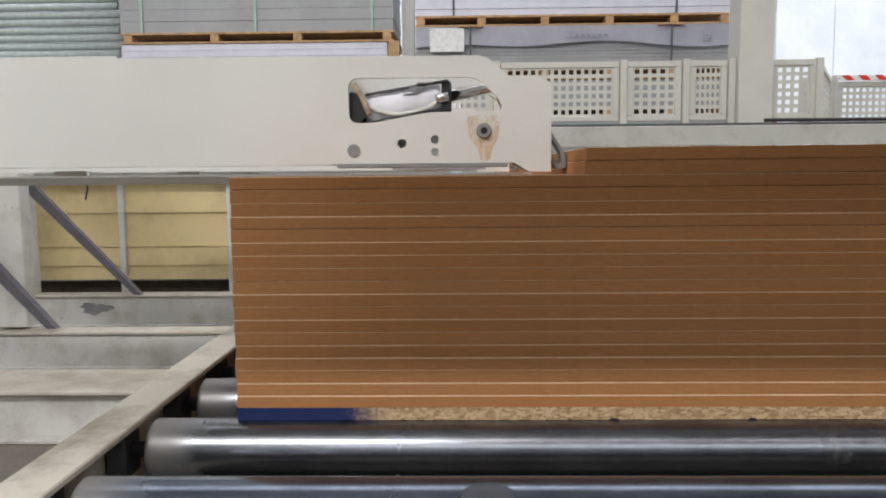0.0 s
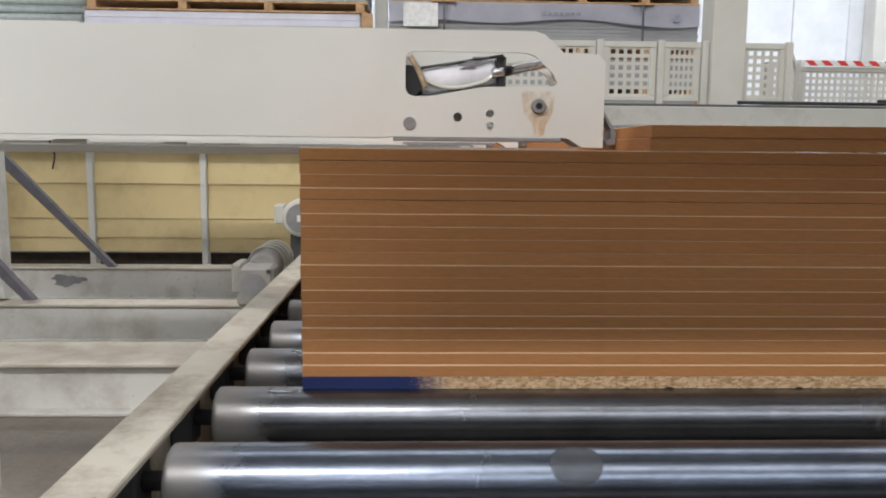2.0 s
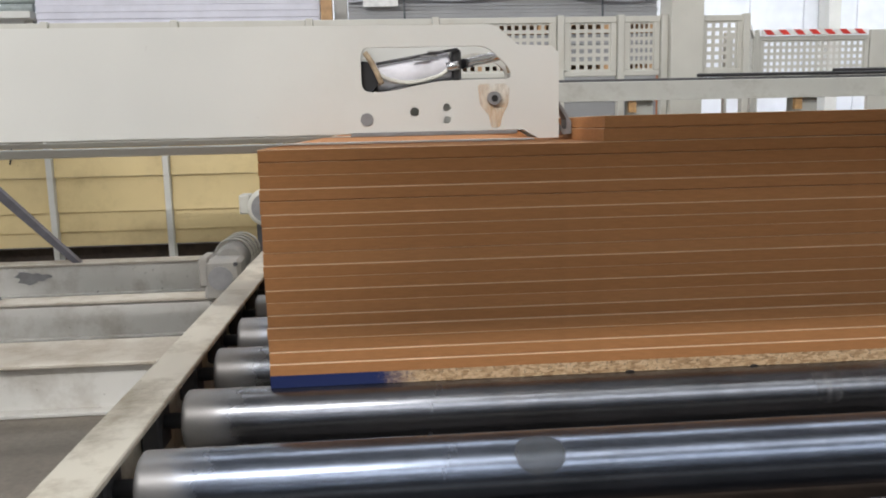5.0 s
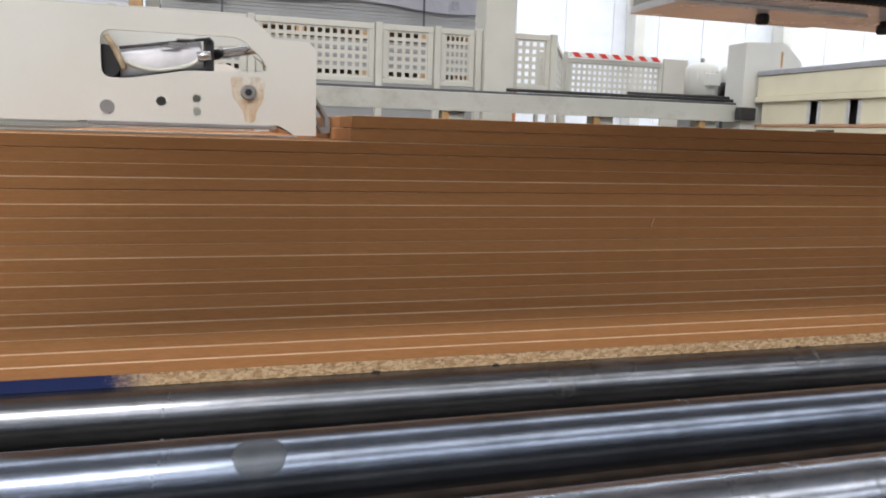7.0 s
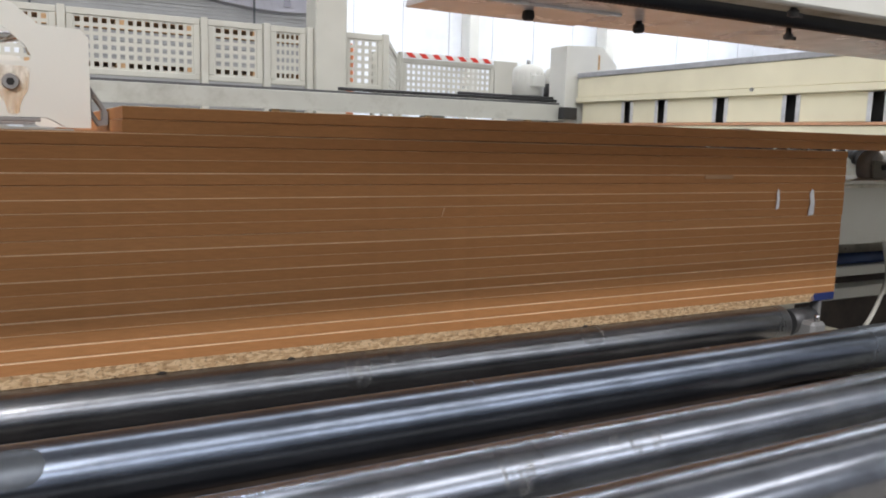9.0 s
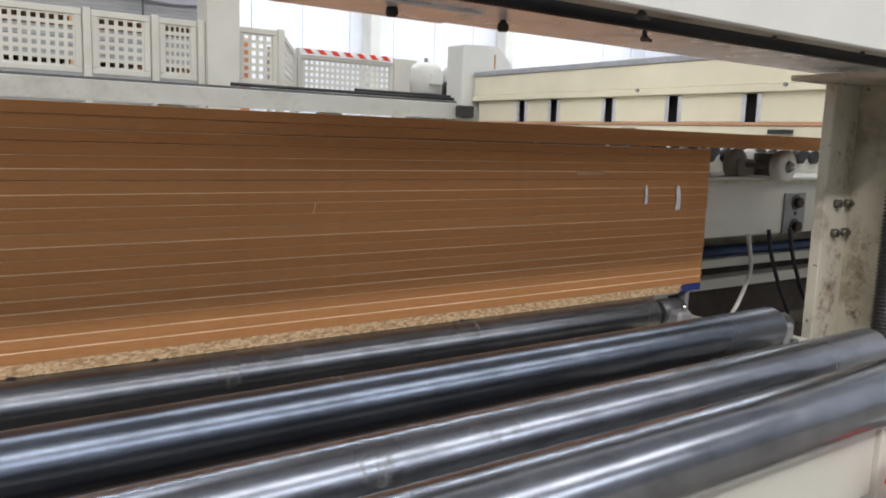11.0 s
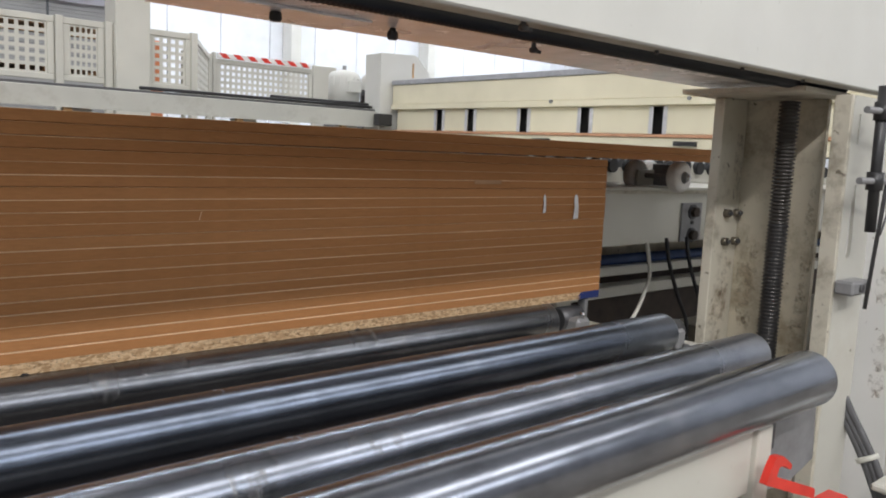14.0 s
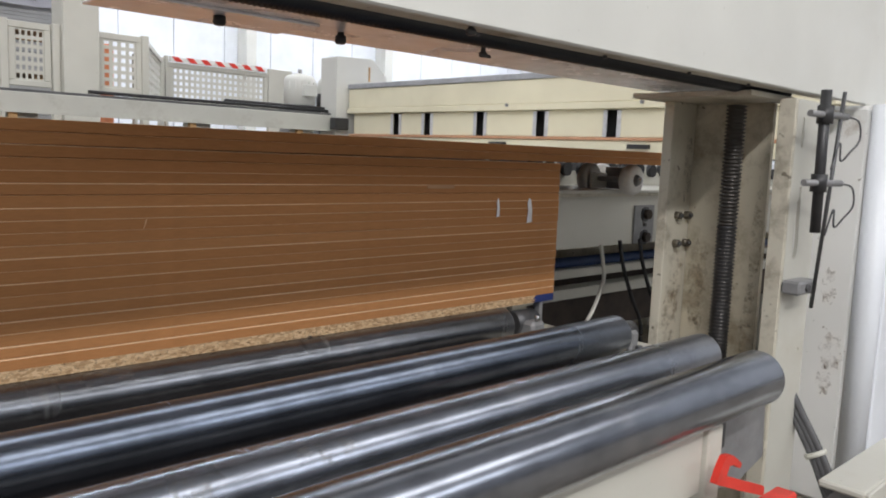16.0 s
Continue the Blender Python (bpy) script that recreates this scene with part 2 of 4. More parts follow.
ntb.links.new(ramp(ntb, noise_of(ntb, 30, 6, 0.75, (1.2, 0.4, 0.4)), [(0.50, (0,)), (0.72, (0.7,))]), bb.inputs["Alpha"])
bb.inputs["Metallic"].default_value, bb.inputs["Roughness"].default_value = 0.8, 0.42
# dark brown for rusty bolts, and for shade painted under rollers and in gaps
RUSTSHADE = plain("rust_and_shade_dark", (0.040, 0.028, 0.021), 0.7, 0, 0.5, 14)
RUSTY = plain("rust_stain", (0.50, 0.30, 0.13), 0.6, 0, 0.3, 30)
# near-black that paints the shade inside slots, sockets and nicks
HOLESHADE = plain("hole_shade", (0.02, 0.02, 0.02), 0.8)


# ---- mesh helpers ----
def box(bm, x0, x1, y0, y1, z0, z1, bevel=0.0):
    vs = [bm.verts.new(p) for p in ((x0, y0, z0), (x1, y0, z0), (x1, y1, z0), (x0, y1, z0), (x0, y0, z1), (x1, y0, z1), (x1, y1, z1), (x0, y1, z1))]
    fs = [bm.faces.new([vs[i] for i in f]) for f in ((3, 2, 1, 0), (4, 5, 6, 7), (0, 1, 5, 4), (1, 2, 6, 5), (2, 3, 7, 6), (3, 0, 4, 7))]
    if bevel:
        es = {e for f in fs for e in f.edges}
        bmesh.ops.bevel(bm, geom=list(es), offset=bevel, segments=1, affect="EDGES")
    return bm


def tube(bm, a, b, r0, r1=None, n=20, caps=True):
    """A round bar from a to b."""
    a, b = Vector(a), Vector(b)
    r1 = r0 if r1 is None else r1
    q = (b - a).to_track_quat("Z", "Y")
    rings = []
    for p, r in ((a, r0), (b, r1)):
        rings.append([bm.verts.new(p + q @ Vector((r * math.cos(2 * math.pi * k / n), r * math.sin(2 * math.pi * k / n), 0))) for k in range(n)])
    for k in range(n):
        f = bm.faces.new((rings[0][k], rings[0][(k + 1) % n], rings[1][(k + 1) % n], rings[1][k]))
        f.smooth = True
    if caps:
        bm.faces.new(rings[0][::-1])
        bm.faces.new(rings[1])
    return bm


def lathe(bm, a, b, profile, n=28):
    """A turned body on the axis a to b; profile: pairs of distance along it and radius."""
    a, b = Vector(a), Vector(b)
    q = (b - a).to_track_quat("Z", "Y")
    way = (b - a).normalized()
    rings = [[bm.verts.new(a + way * d + q @ Vector((r * math.cos(2 * math.pi * k / n), r * math.sin(2 * math.pi * k / n), 0))) for k in range(n)] for d, r in profile]
    for r0, r1 in zip(rings, rings[1:]):
        for k in range(n):
            f = bm.faces.new((r0[k], r0[(k + 1) % n], r1[(k + 1) % n], r1[k]))
            f.smooth = True
    bm.faces.new(rings[0][::-1])
    bm.faces.new(rings[-1])
    return bm


def bent(bm, points, r, n=8, steps=8):
    """A cable through points, smoothed."""
    ps = [Vector(p) for p in points]
    ps = [ps[0] * 2 - ps[1]] + ps + [ps[-1] * 2 - ps[-2]]
    line = []
    for i in range(1, len(ps) - 2):
        for k in range(steps):
            t = k / steps
            p0, p1, p2, p3 = ps[i - 1 : i + 3]
            line.append(0.5 * (2 * p1 + (p2 - p0) * t + (2 * p0 - 5 * p1 + 4 * p2 - p3) * t * t + (3 * p1 - p0 - 3 * p2 + p3) * t ** 3))
    line.append(ps[-2])
    rings = []
    for i, p in enumerate(line):
        way = (line[min(i + 1, len(line) - 1)] - line[max(i - 1, 0)]).normalized()
        q = way.to_track_quat("Z", "Y")
        rings.append([bm.verts.new(p + q @ Vector((r * math.cos(2 * math.pi * k / n), r * math.sin(2 * math.pi * k / n), 0))) for k in range(n)])
    for r0, r1 in zip(rings, rings[1:]):
        for k in range(n):
            f = bm.faces.new((r0[k], r0[(k + 1) % n], r1[(k + 1) % n], r1[k]))
            f.smooth = True
    bm.faces.new(rings[0][::-1])
    bm.faces.new(rings[-1])
    return bm


def plate(bm, outline, holes, y0, y1):
    """A sheet cut to an outline of (x, z) with holes, from y0 to y1."""
    def loop(points):
        vs = [bm.verts.new((x, y0, z)) for x, z in points]
        return [bm.edges.new((vs[i], vs[(i + 1) % len(vs)])) for i in range(len(vs))]
    edges = loop(outline)
    for hole in holes:
        edges += loop(hole)
    made = bmesh.ops.triangle_fill(bm, use_beauty=True, use_dissolve=False, edges=edges)
    faces = [g for g in made["geom"] if isinstance(g, bmesh.types.BMFace)]
    out = bmesh.ops.extrude_face_region(bm, geom=faces)
    bmesh.ops.translate(bm, vec=(0, y1 - y0, 0), verts=[g for g in out["geom"] if isinstance(g, bmesh.types.BMVert)])
    bmesh.ops.recalc_face_normals(bm, faces=bm.faces)
    return bm


def prism(bm, outline, x0, x1):
    """An outline of (y, z) drawn along x."""
    a = [bm.verts.new((x0, y, z)) for y, z in outline]
    b = [bm.verts.new((x1, y, z)) for y, z in outline]
    n = len(outline)
    for k in range(n):
        bm.faces.new((a[k], a[(k + 1) % n], b[(k + 1) % n], b[k]))
    bm.faces.new(a[::-1])
    bm.faces.new(b)
    bmesh.ops.recalc_face_normals(bm, faces=bm.faces)
    return bm


def disc_hole(x, z, r, n=14):
    return [(x + r * math.cos(2 * math.pi * k / n), z + r * math.sin(2 * math.pi * k / n)) for k in range(n)]


def rounded(points, r, n=4):
    """The outline with its corners rounded off."""
    out = []
    ps = [Vector(p) for p in points]
    for i, p in enumerate(ps):
        a, b = ps[i - 1], ps[(i + 1) % len(ps)]
        ra = min(r, (a - p).length / 2.2, (b - p).length / 2.2)
        s, e = p + (a - p).normalized() * ra, p + (b - p).normalized() * ra
        for k in range(n + 1):
            t = k / n
            q = s * (1 - t) ** 2 + p * 2 * t * (1 - t) + e * t * t
            out.append((q.x, q.y))
    return out


def mesh_of(name, bm, material):
    me = bpy.data.meshes.new(name)
    bm.to_mesh(me)
    bm.free()
    me.materials.append(material)
    return me


def part(name, bm, material, parent, label=""):
    ob = new(name, mesh_of(name, bm, material))
    ob.parent = parent
    if label:
        ob["label"] = label
    return ob


def thing(name, label, category, group="", at=(0, 0, 0)):
    ob = new(name)
    ob.empty_display_size = 0.1
    ob.location = at
    return tagged(ob, label, category, group)


def solid(name, bm, material, label, category, group="", kind=""):
    return tagged(new(name, mesh_of(name, bm, material)), label, category, group, kind)


def B():
    return bmesh.new()


# ---- the hall ----
solid("floor", box(B(), -10, 16, -10, 12.5, -0.2, 0.0), CONCRETE, "worn dusty grey concrete factory floor", "floor", kind="structure")
solid("ceiling", box(B(), -10.2, 16.2, -10.2, 12.7, 8.0, 8.2), CEILING, "high pale factory roof", "ceiling", kind="structure")
wall = solid("wall_north", box(B(), -10, 16, 12.5, 12.7, 0.0, 8.0), WALLWHITE, "bright white panelled factory wall", "wall", kind="structure")
for k in range(27):
    part("panel", box(B(), -9.99 + k * 0.98, -9.99 + k * 0.98 + 0.968, 12.46, 12.498, 0.05, 7.98, 0.004), WALLWHITE, wall)
solid("wall_south", box(B(), -10, 16, -10.2, -10.0, 0.0, 8.0), WALLGREY, "plain grey factory wall", "wall", kind="structure")
solid("wall_west", box(B(), -10.2, -10, -10, 12.5, 0.0, 8.0), WALLGREY, "plain grey factory wall", "wall", kind="structure")
solid("wall_east", box(B(), 16, 16.2, -10, 12.5, 0.0, 8.0), WALLWHITE, "plain white factory wall", "wall", kind="structure")
for x in (4.6, 7.9, 11.2):
    solid("pillar", box(B(), x, x + 0.22, 12.1, 12.44, 0, 7.99, 0.01), WHITE, "white steel pillar against the wall", "pillar", "wall pillars")

# ---- roller conveyor ----
RTOP, RR, PITCH, RFRONT = 0.58, 0.0445, 0.222, -0.625


def roller(y, x0, x1, steel, RR=RR, z=RTOP - RR):
    ob = thing("conveyor_roller", "worn bright steel conveyor roller with scuff rings", "roller", "conveyor rollers", (0, y, z))
    part("tube", lathe(B(), (x0, 0, 0), (x1, 0, 0), [(0, RR - 0.004), (0.003, RR - 0.0005), (0.008, RR), (x1 - x0 - 0.008, RR), (x1 - x0 - 0.003, RR - 0.0005), (x1 - x0, RR - 0.004)], 48), steel, ob)
    part("shaft", tube(B(), (x0 - 0.035, 0, 0), (x1 + 0.05, 0, 0), 0.012, n=12), DARKSTEEL, ob)
    return ob


for k in range(-3, 13):
    if k > -3:
        roller(0.006 + PITCH * k, -0.125, 1.89 if k == 0 else 2.05, PALESTEEL if k == -2 else ROLLER)
    else:
        roller(RFRONT, -0.125, 1.91, GALV, 0.051, 0.552)

def scuff(owner, x0, x1, a0, a1, mat, label, lift=0.0003, n=14, m=16, power=4):
    """A worn patch on a roller, from angle a0 to a1 (degrees from the top towards the front), with rounded ends."""
    bm = B()
    rows = []
    for i in range(m + 1):
        u = 2 * i / m - 1
        k = math.sqrt(max(0.0, 1 - abs(u) ** power)) * 0.999 + 0.001
        mid, half = (a0 + a1) / 2, (a1 - a0) / 2 * k
        rows.append([bm.verts.new((x0 + (x1 - x0) * i / m, -(RR + lift) * math.sin(radians(mid - half + 2 * half * j / n)), (RR + lift) * math.cos(radians(mid - half + 2 * half * j / n)))) for j in range(n + 1)])
    for a, b in zip(rows, rows[1:]):
        for j in range(n):
            f = bm.faces.new((a[j], a[j + 1], b[j + 1], b[j]))
            f.smooth = True
    return part("scuff", bm, mat, owner, label)


made_rollers = sorted((o for o in scene.objects if o.name.startswith("conveyor_roller")), key=lambda o: o.location.y)
r3, r2, r1 = made_rollers[1:4]
scuff(r2, 0.322, 0.386, 12, 78, DULL, "dull grey oil spot", power=2.2)
scuff(r1, 0.822, 0.868, -10, 100, BRIGHT, "bright scuffed band")
scuff(r1, 0.90, 0.985, 10, 60, BRIGHT, "bright scuffed band")
scuff(r1, 1.30, 1.36, 0, 70, BRIGHT, "bright scuffed band")
scuff(r3, 0.84, 0.905, -10, 90, BRIGHT, "bright scuffed band")
scuff(r3, 1.0, 1.09, 25, 70, BRIGHT, "bright scuffed band")
rail = thing("conveyor_side_rail", "scuffed cream steel side rail of the roller conveyor", "conveyor frame")
part("top_flange", box(B(), -0.212, -0.142, -0.95, 2.75, 0.572, 0.582, 0.002), WORN, rail)
part("web", box(B(), -0.20, -0.19, -0.95, 2.75, 0.42, 0.572), WORN, rail)
part("lower_flange", box(B(), -0.212, -0.142, -0.95, 2.75, 0.41, 0.42), WORN, rail)
for y in (-0.55, 0.9, 2.4):
    part("leg", box(B(), -0.21, -0.15, y, y + 0.06, 0.0, 0.41, 0.003), WORN, rail)
for k in range(-3, 13):
    part("bearing_block", box(B(), -0.188, -0.158, 0.006 + PITCH * k - 0.028, 0.006 + PITCH * k + 0.028, 0.495, 0.565, 0.004), DARKSTEEL, rail, "dark greasy bearing block")

rail2 = thing("conveyor_end_frame", "cream steel end frame carrying the roller bearings", "conveyor frame")
part("web", box(B(), 2.11, 2.12, -0.52, 2.75, 0.40, 0.50), WORN, rail2)
part("flange", box(B(), 2.06, 2.22, -0.34, -0.06, 0.475, 0.485, 0.002), CREAM, rail2)
for y in (0.4, 2.4):
    part("leg", box(B(), 2.10, 2.16, y, y + 0.06, 0.0, 0.40, 0.003), WORN, rail2)
bearing = part("pillow_bearing", box(B(), 1.935, 1.985, -0.055, 0.06, 0.492, 0.545, 0.008), GREYSTEEL, rail2, "greasy cast pillow bearing")
part("bearing_ring", tube(B(), (1.922, 0.006, 0.5355), (2.0, 0.006, 0.5355), 0.030, n=18), DARKSTEEL, bearing)
part("grease_nipple", tube(B(), (1.96, -0.045, 0.545), (1.96, -0.045, 0.560), 0.006, n=8), CHROME, bearing)
for x, y in ((1.96, -0.075), (1.96, 0.08)):
    part("foot_bolt", tube(B(), (x, y, 0.49), (x, y, 0.525), 0.011, n=6), GREYSTEEL, bearing)
part("bearing_shelf", box(B(), 1.86, 2.11, -0.10, 0.12, 0.478, 0.4915, 0.003), WORN, rail2)
part("stop_pillar", box(B(), 2.03, 2.042, 0.005, 0.03, 0.492, 0.578, 0.002), GREYSTEEL, rail2)
for k in (-1, 1, 2):
    y = 0.006 + PITCH * k
    block = part("bearing_block", box(B(), 2.062, 2.095, y - 0.034, y + 0.034, 0.495, 0.545, 0.006), GREYSTEEL, rail2, "greasy grey cast bearing block")
    part("bearing_cap", tube(B(), (2.058, y, 0.5355), (2.105, y, 0.5355), 0.026, n=16), DARKSTEEL, block)
    for d in (-0.045, 0.045):
        part("bolt", tube(B(), (2.08, y + d, 0.487), (2.08, y + d, 0.512), 0.008, n=6), DARKSTEEL, block)
# added deck, near-black so that the openings between the rollers look shaded
plat = thing("roller_shade_deck", "near-black deck added as the shade under the rollers", "platform")
part("deck", box(B(), -0.13, 1.65, -0.56, 2.7, 0.34, 0.36, 0.003), RUSTSHADE, plat)
part("side_deck", box(B(), 1.652, 2.28, -0.30, 2.7, 0.34, 0.358, 0.003), RUSTSHADE, plat)
for x, y in ((0.0, -0.4), (1.9, -0.4), (0.0, 2.5), (1.9, 2.5)):
    part("strut", box(B(), x, x + 0.08, y, y + 0.08, 0.0, 0.339), DARKSTEEL, plat)
skirt = thing("conveyor_skirt", "cream sheet-metal skirt under the front roller", "conveyor frame")
part("panel", box(B(), -0.14, 1.702, -0.632, -0.617, 0.385, 0.505, 0.002), CREAM, skirt)
part("end_plate", box(B(), 1.704, 1.752, -0.642, -0.58, 0.365, 0.50, 0.003), CREAM, skirt)
part("foot", box(B(), 1.58, 1.65, -0.616, -0.57, 0.0, 0.50, 0.004), WORN, skirt)
part("foot", box(B(), -0.12, -0.05, -0.616, -0.57, 0.0, 0.50, 0.004), WORN, skirt)
gus = B()
plate(gus, [(1.87, 0.535), (2.04, 0.535), (2.055, 0.35), (1.96, 0.325), (1.87, 0.33)], [], -0.584, -0.576)
part("support_plate", gus, GREYSTEEL, skirt, "grey steel roller support plate")
part("clamp", box(B(), 1.80, 1.85, -0.60, -0.56, 0.42, 0.50, 0.003), DARKSTEEL, skirt)
part("clamp_screw", tube(B(), (1.826, -0.58, 0.33), (1.826, -0.58, 0.42), 0.009, n=10), DARKSTEEL, skirt)

# ---- the stack of boards ----
T = 0.0185
rnd = random.Random(5)


def board(x0, z, dy, mat, label, group="stacked boards", worn=0.0, gap=0.0, tilt=0.0):
    """A sheet; worn: how much of its upper arris is rubbed off to the pale skin; gap: how far its lower arris is broken away."""
    c, g, w, d, h = 0.0003 + 0.0020 * worn, 0.0002 + gap, 2.075, 2.8, T - 0.0001
    bm = B()
    rings = [[bm.verts.new(q) for q in ((i, i, zz), (w - i, i, zz), (w - i, d - i, zz), (i, d - i, zz))]
             for i, zz in ((g * 1.6, 0), (0, g), (0, h - c * 0.95), (c, h))]
    bm.faces.new(rings[0][::-1])
    bm.faces.new(rings[-1])
    for n, (lo, hi) in enumerate(zip(rings, rings[1:])):
        for k in range(4):
            f = bm.faces.new((lo[k], lo[(k + 1) % 4], hi[(k + 1) % 4], hi[k]))
            f.material_index = 1 if n == 2 and mat is MDF else 0
    ob = solid("board", bm, mat, label, "board", group)
    ob.data.materials.append(MDFSKIN)
    ob.matrix_world = pose(x0, dy, z, 0, -tilt, 0)
    return ob


board(0.0, RTOP, 0.0, CHIP, "raw chipboard base sheet with blue-sprayed ends", group="base sheet")
WEAR = (1.0, 1.0, 0.4, 0.9, 0.9, 0.1, 0.65, 0.15, 0.7, 0.4, 0.15, 0.45, 0.55, 0.0, 0.75, 0.2, 0.0, 0.3)
for k, worn in enumerate(WEAR, 1):
    board(rnd.uniform(-0.0008, 0.0008), RTOP + k * T, rnd.uniform(-0.0006, 0.0006), MDF, "brown fibreboard sheet with sawn edges, stacked on the rollers", worn=worn, gap=0.0014 if k in (15, 18) else 0.0)
XB, RISE = 0.50, 0.11
for k in range(2):
    board(XB + 0.001 * k, RTOP + (19 + k) * T + 0.0004, 0.001 - 0.002 * k, MDF, "brown fibreboard sheet pushed along the top of the stack", group="pushed boards", gap=0.0012 * k, worn=0.1, tilt=RISE)
for x, z0, z1, w in ((1.845, 0.800, 0.846, 0.008), (1.958, 0.784, 0.845, 0.015)):
    bm = B()
    pts = [(x - w / 2, z0), (x + w * 0.7, z0 + 0.002), (x + w * 0.75, (z0 + z1) / 2), (x + w * 0.3, z1 - 0.004), (x - w * 0.1, z1), (x - w * 0.5, z1 - 0.012), (x - w * 0.2, (z0 + z1) / 2)]
    plate(bm, pts, [], -0.0036, -0.0026)
    solid("marker_stroke", bm, CHALK, "white marker stroke down the board edges", "marking", "marker strokes")
bm = B()
plate(bm, [(1.005, 0.803), (1.0058, 0.803), (1.0108, 0.818), (1.0096, 0.818)], [], -0.0034, -0.0026)
solid("scratch", bm, MDFSKIN, "short pale scratch on the board edges", "marking")
bm = box(B(), 1.62, 1.70, -0.0032, -0.0024, 0.868, 0.876)
solid("smear", bm, plain("pale_smear", (0.48, 0.29, 0.16), 0.7), "faint pale smear on a board edge", "marking")

for x, w in ((0.544, 0.008), (0.741, 0.007), (1.33, 0.006)):
    bm = B()
    plate(bm, [(x - w, 0.5803), (x + w, 0.5803), (x + w * 0.5, 0.5825), (x - w * 0.3, 0.583)], [], -0.0012, -0.0004)
    solid("chipped_nick", bm, HOLESHADE, "small dark nick in the chipboard edge", "nick", "edge nicks")

# ---- pusher with arms ----
ARMY, ARMGAP = 0.17, 1.05


def arm(y):
    """A pusher arm; x runs back from its tip at 0."""
    out = [(-2.2, 0.945), (-0.36, 0.945), (-0.35, 0.947), (-0.06, 0.947), (-0.035, 0.932), (0.0, 0.932), (0.0, 1.070), (-0.012, 1.082), (-0.068, 1.084), (-0.10, 1.112), (-0.115, 1.117), (-0.5, 1.118), (-2.2, 1.125)]
    win = rounded([(-0.325, 1.083), (-0.12, 1.083), (-0.086, 1.052), (-0.078, 1.035), (-0.083, 1.030), (-0.20, 1.028), (-0.285, 1.012), (-0.325, 1.012)], 0.016)
    holes = [win, disc_hole(-0.240, 0.979, 0.0075), disc_hole(-0.187, 0.985, 0.0065), disc_hole(-0.187, 0.965, 0.0065)]
    ob = part("arm", plate(B(), out, holes, 0.0, 0.008), WHITE, car, "cream steel arm with an oval cut-out and a pneumatic cylinder")
    ob.location = (TIP, y, 0.004)
    win2 = rounded([(-0.165, 1.072), (-0.12, 1.078), (-0.08, 1.050), (-0.075, 1.030), (-0.16, 1.028)], 0.008)
    part("slide_rail", box(B(), -2.2, -0.02, 0.10, 0.16, 0.915, 0.930, 0.002), WHITE, ob)
    part("bracket", box(B(), -1.4, -1.3, 0.081, 0.099, 0.93, 1.10), WHITE, ob)
    part("rear_plate", plate(B(), out, [win2], 0.072, 0.080), WHITE, ob)
    part("top_cover", box(B(), -2.2, -0.36, 0.008, 0.072, 1.110, 1.116), WHITE, ob)
    part("bottom_cover", box(B(), -2.2, -0.05, 0.008, 0.072, 0.948, 0.953), WHITE, ob)
    part("partition", box(B(), -0.350, -0.346, 0.008, 0.072, 0.953, 1.110), DARKSTEEL, ob)
    part("under_strip", box(B(), -0.345, -0.07, -0.004, 0.03, 0.940, 0.9465, 0.001), GREYSTEEL, ob, "grey steel guide strip")
    part("cylinder", lathe(B(), (-0.302, 0.042, 1.034), (-0.176, 0.042, 1.053), [(0, 0.024), (0.003, 0.028), (0.122, 0.028), (0.127, 0.024)], 24), CYLWHITE, ob, "bright aluminium pneumatic cylinder")
    part("end_cap", box(B(), -0.176, -0.160, 0.014, 0.064, 1.028, 1.080, 0.004), BLACKBOX, ob)
    part("piston_rod", tube(B(), (-0.162, 0.036, 1.056), (-0.090, 0.036, 1.071), 0.0085, n=14), CHROME, ob)
    part("link", bent(B(), [(-0.095, 0.02, 1.071), (-0.086, 0.012, 1.062), (-0.080, 0.010, 1.040)], 0.004), RUSTPALE, ob)
    part("tie_rod", tube(B(), (-0.32, 0.018, 1.008), (-0.165, 0.018, 1.034), 0.0025, n=8), DARKSTEEL, ob)
    part("tie_rod", tube(B(), (-0.30, 0.018, 1.058), (-0.165, 0.018, 1.080), 0.0025, n=8), DARKSTEEL, ob)
    part("air_line", bent(B(), [(-0.318, 0.02, 1.075), (-0.295, 0.014, 1.04), (-0.25, 0.012, 1.027), (-0.20, 0.014, 1.036), (-0.178, 0.016, 1.050)], 0.0035), CABLEWHITE, ob, "dusty pale air line")
    part("fitting", tube(B(), (-0.185, 0.012, 1.050), (-0.165, 0.012, 1.054), 0.008, n=12), CHROME, ob)
    for k in range(3):
        part("sensor", box(B(), -0.24 + 0.012 * k, -0.212 + 0.012 * k, 0.010, 0.014, 1.062 + 0.006 * k, 1.0645 + 0.006 * k), GREYSTEEL, ob)
    part("lug", tube(B(), (-0.322, 0.010, 1.036), (-0.322, 0.06, 1.036), 0.026, n=20), RUBBER, ob)
    part("lever", bent(B(), [(-0.318, 0.006, 1.076), (-0.305, 0.006, 1.055), (-0.292, 0.006, 1.025)], 0.0045), RUSTPALE, ob, "rusty lever")
    part("bolt", tube(B(), (-0.108, -0.007, 0.998), (-0.108, 0.0, 0.998), 0.0105, 0.0125, 18), GREYSTEEL, ob, "steel socket bolt with a rust halo")
    part("socket", tube(B(), (-0.108, -0.0075, 0.998), (-0.108, -0.006, 0.998), 0.006, n=6), HOLESHADE, ob)
    stain = B()
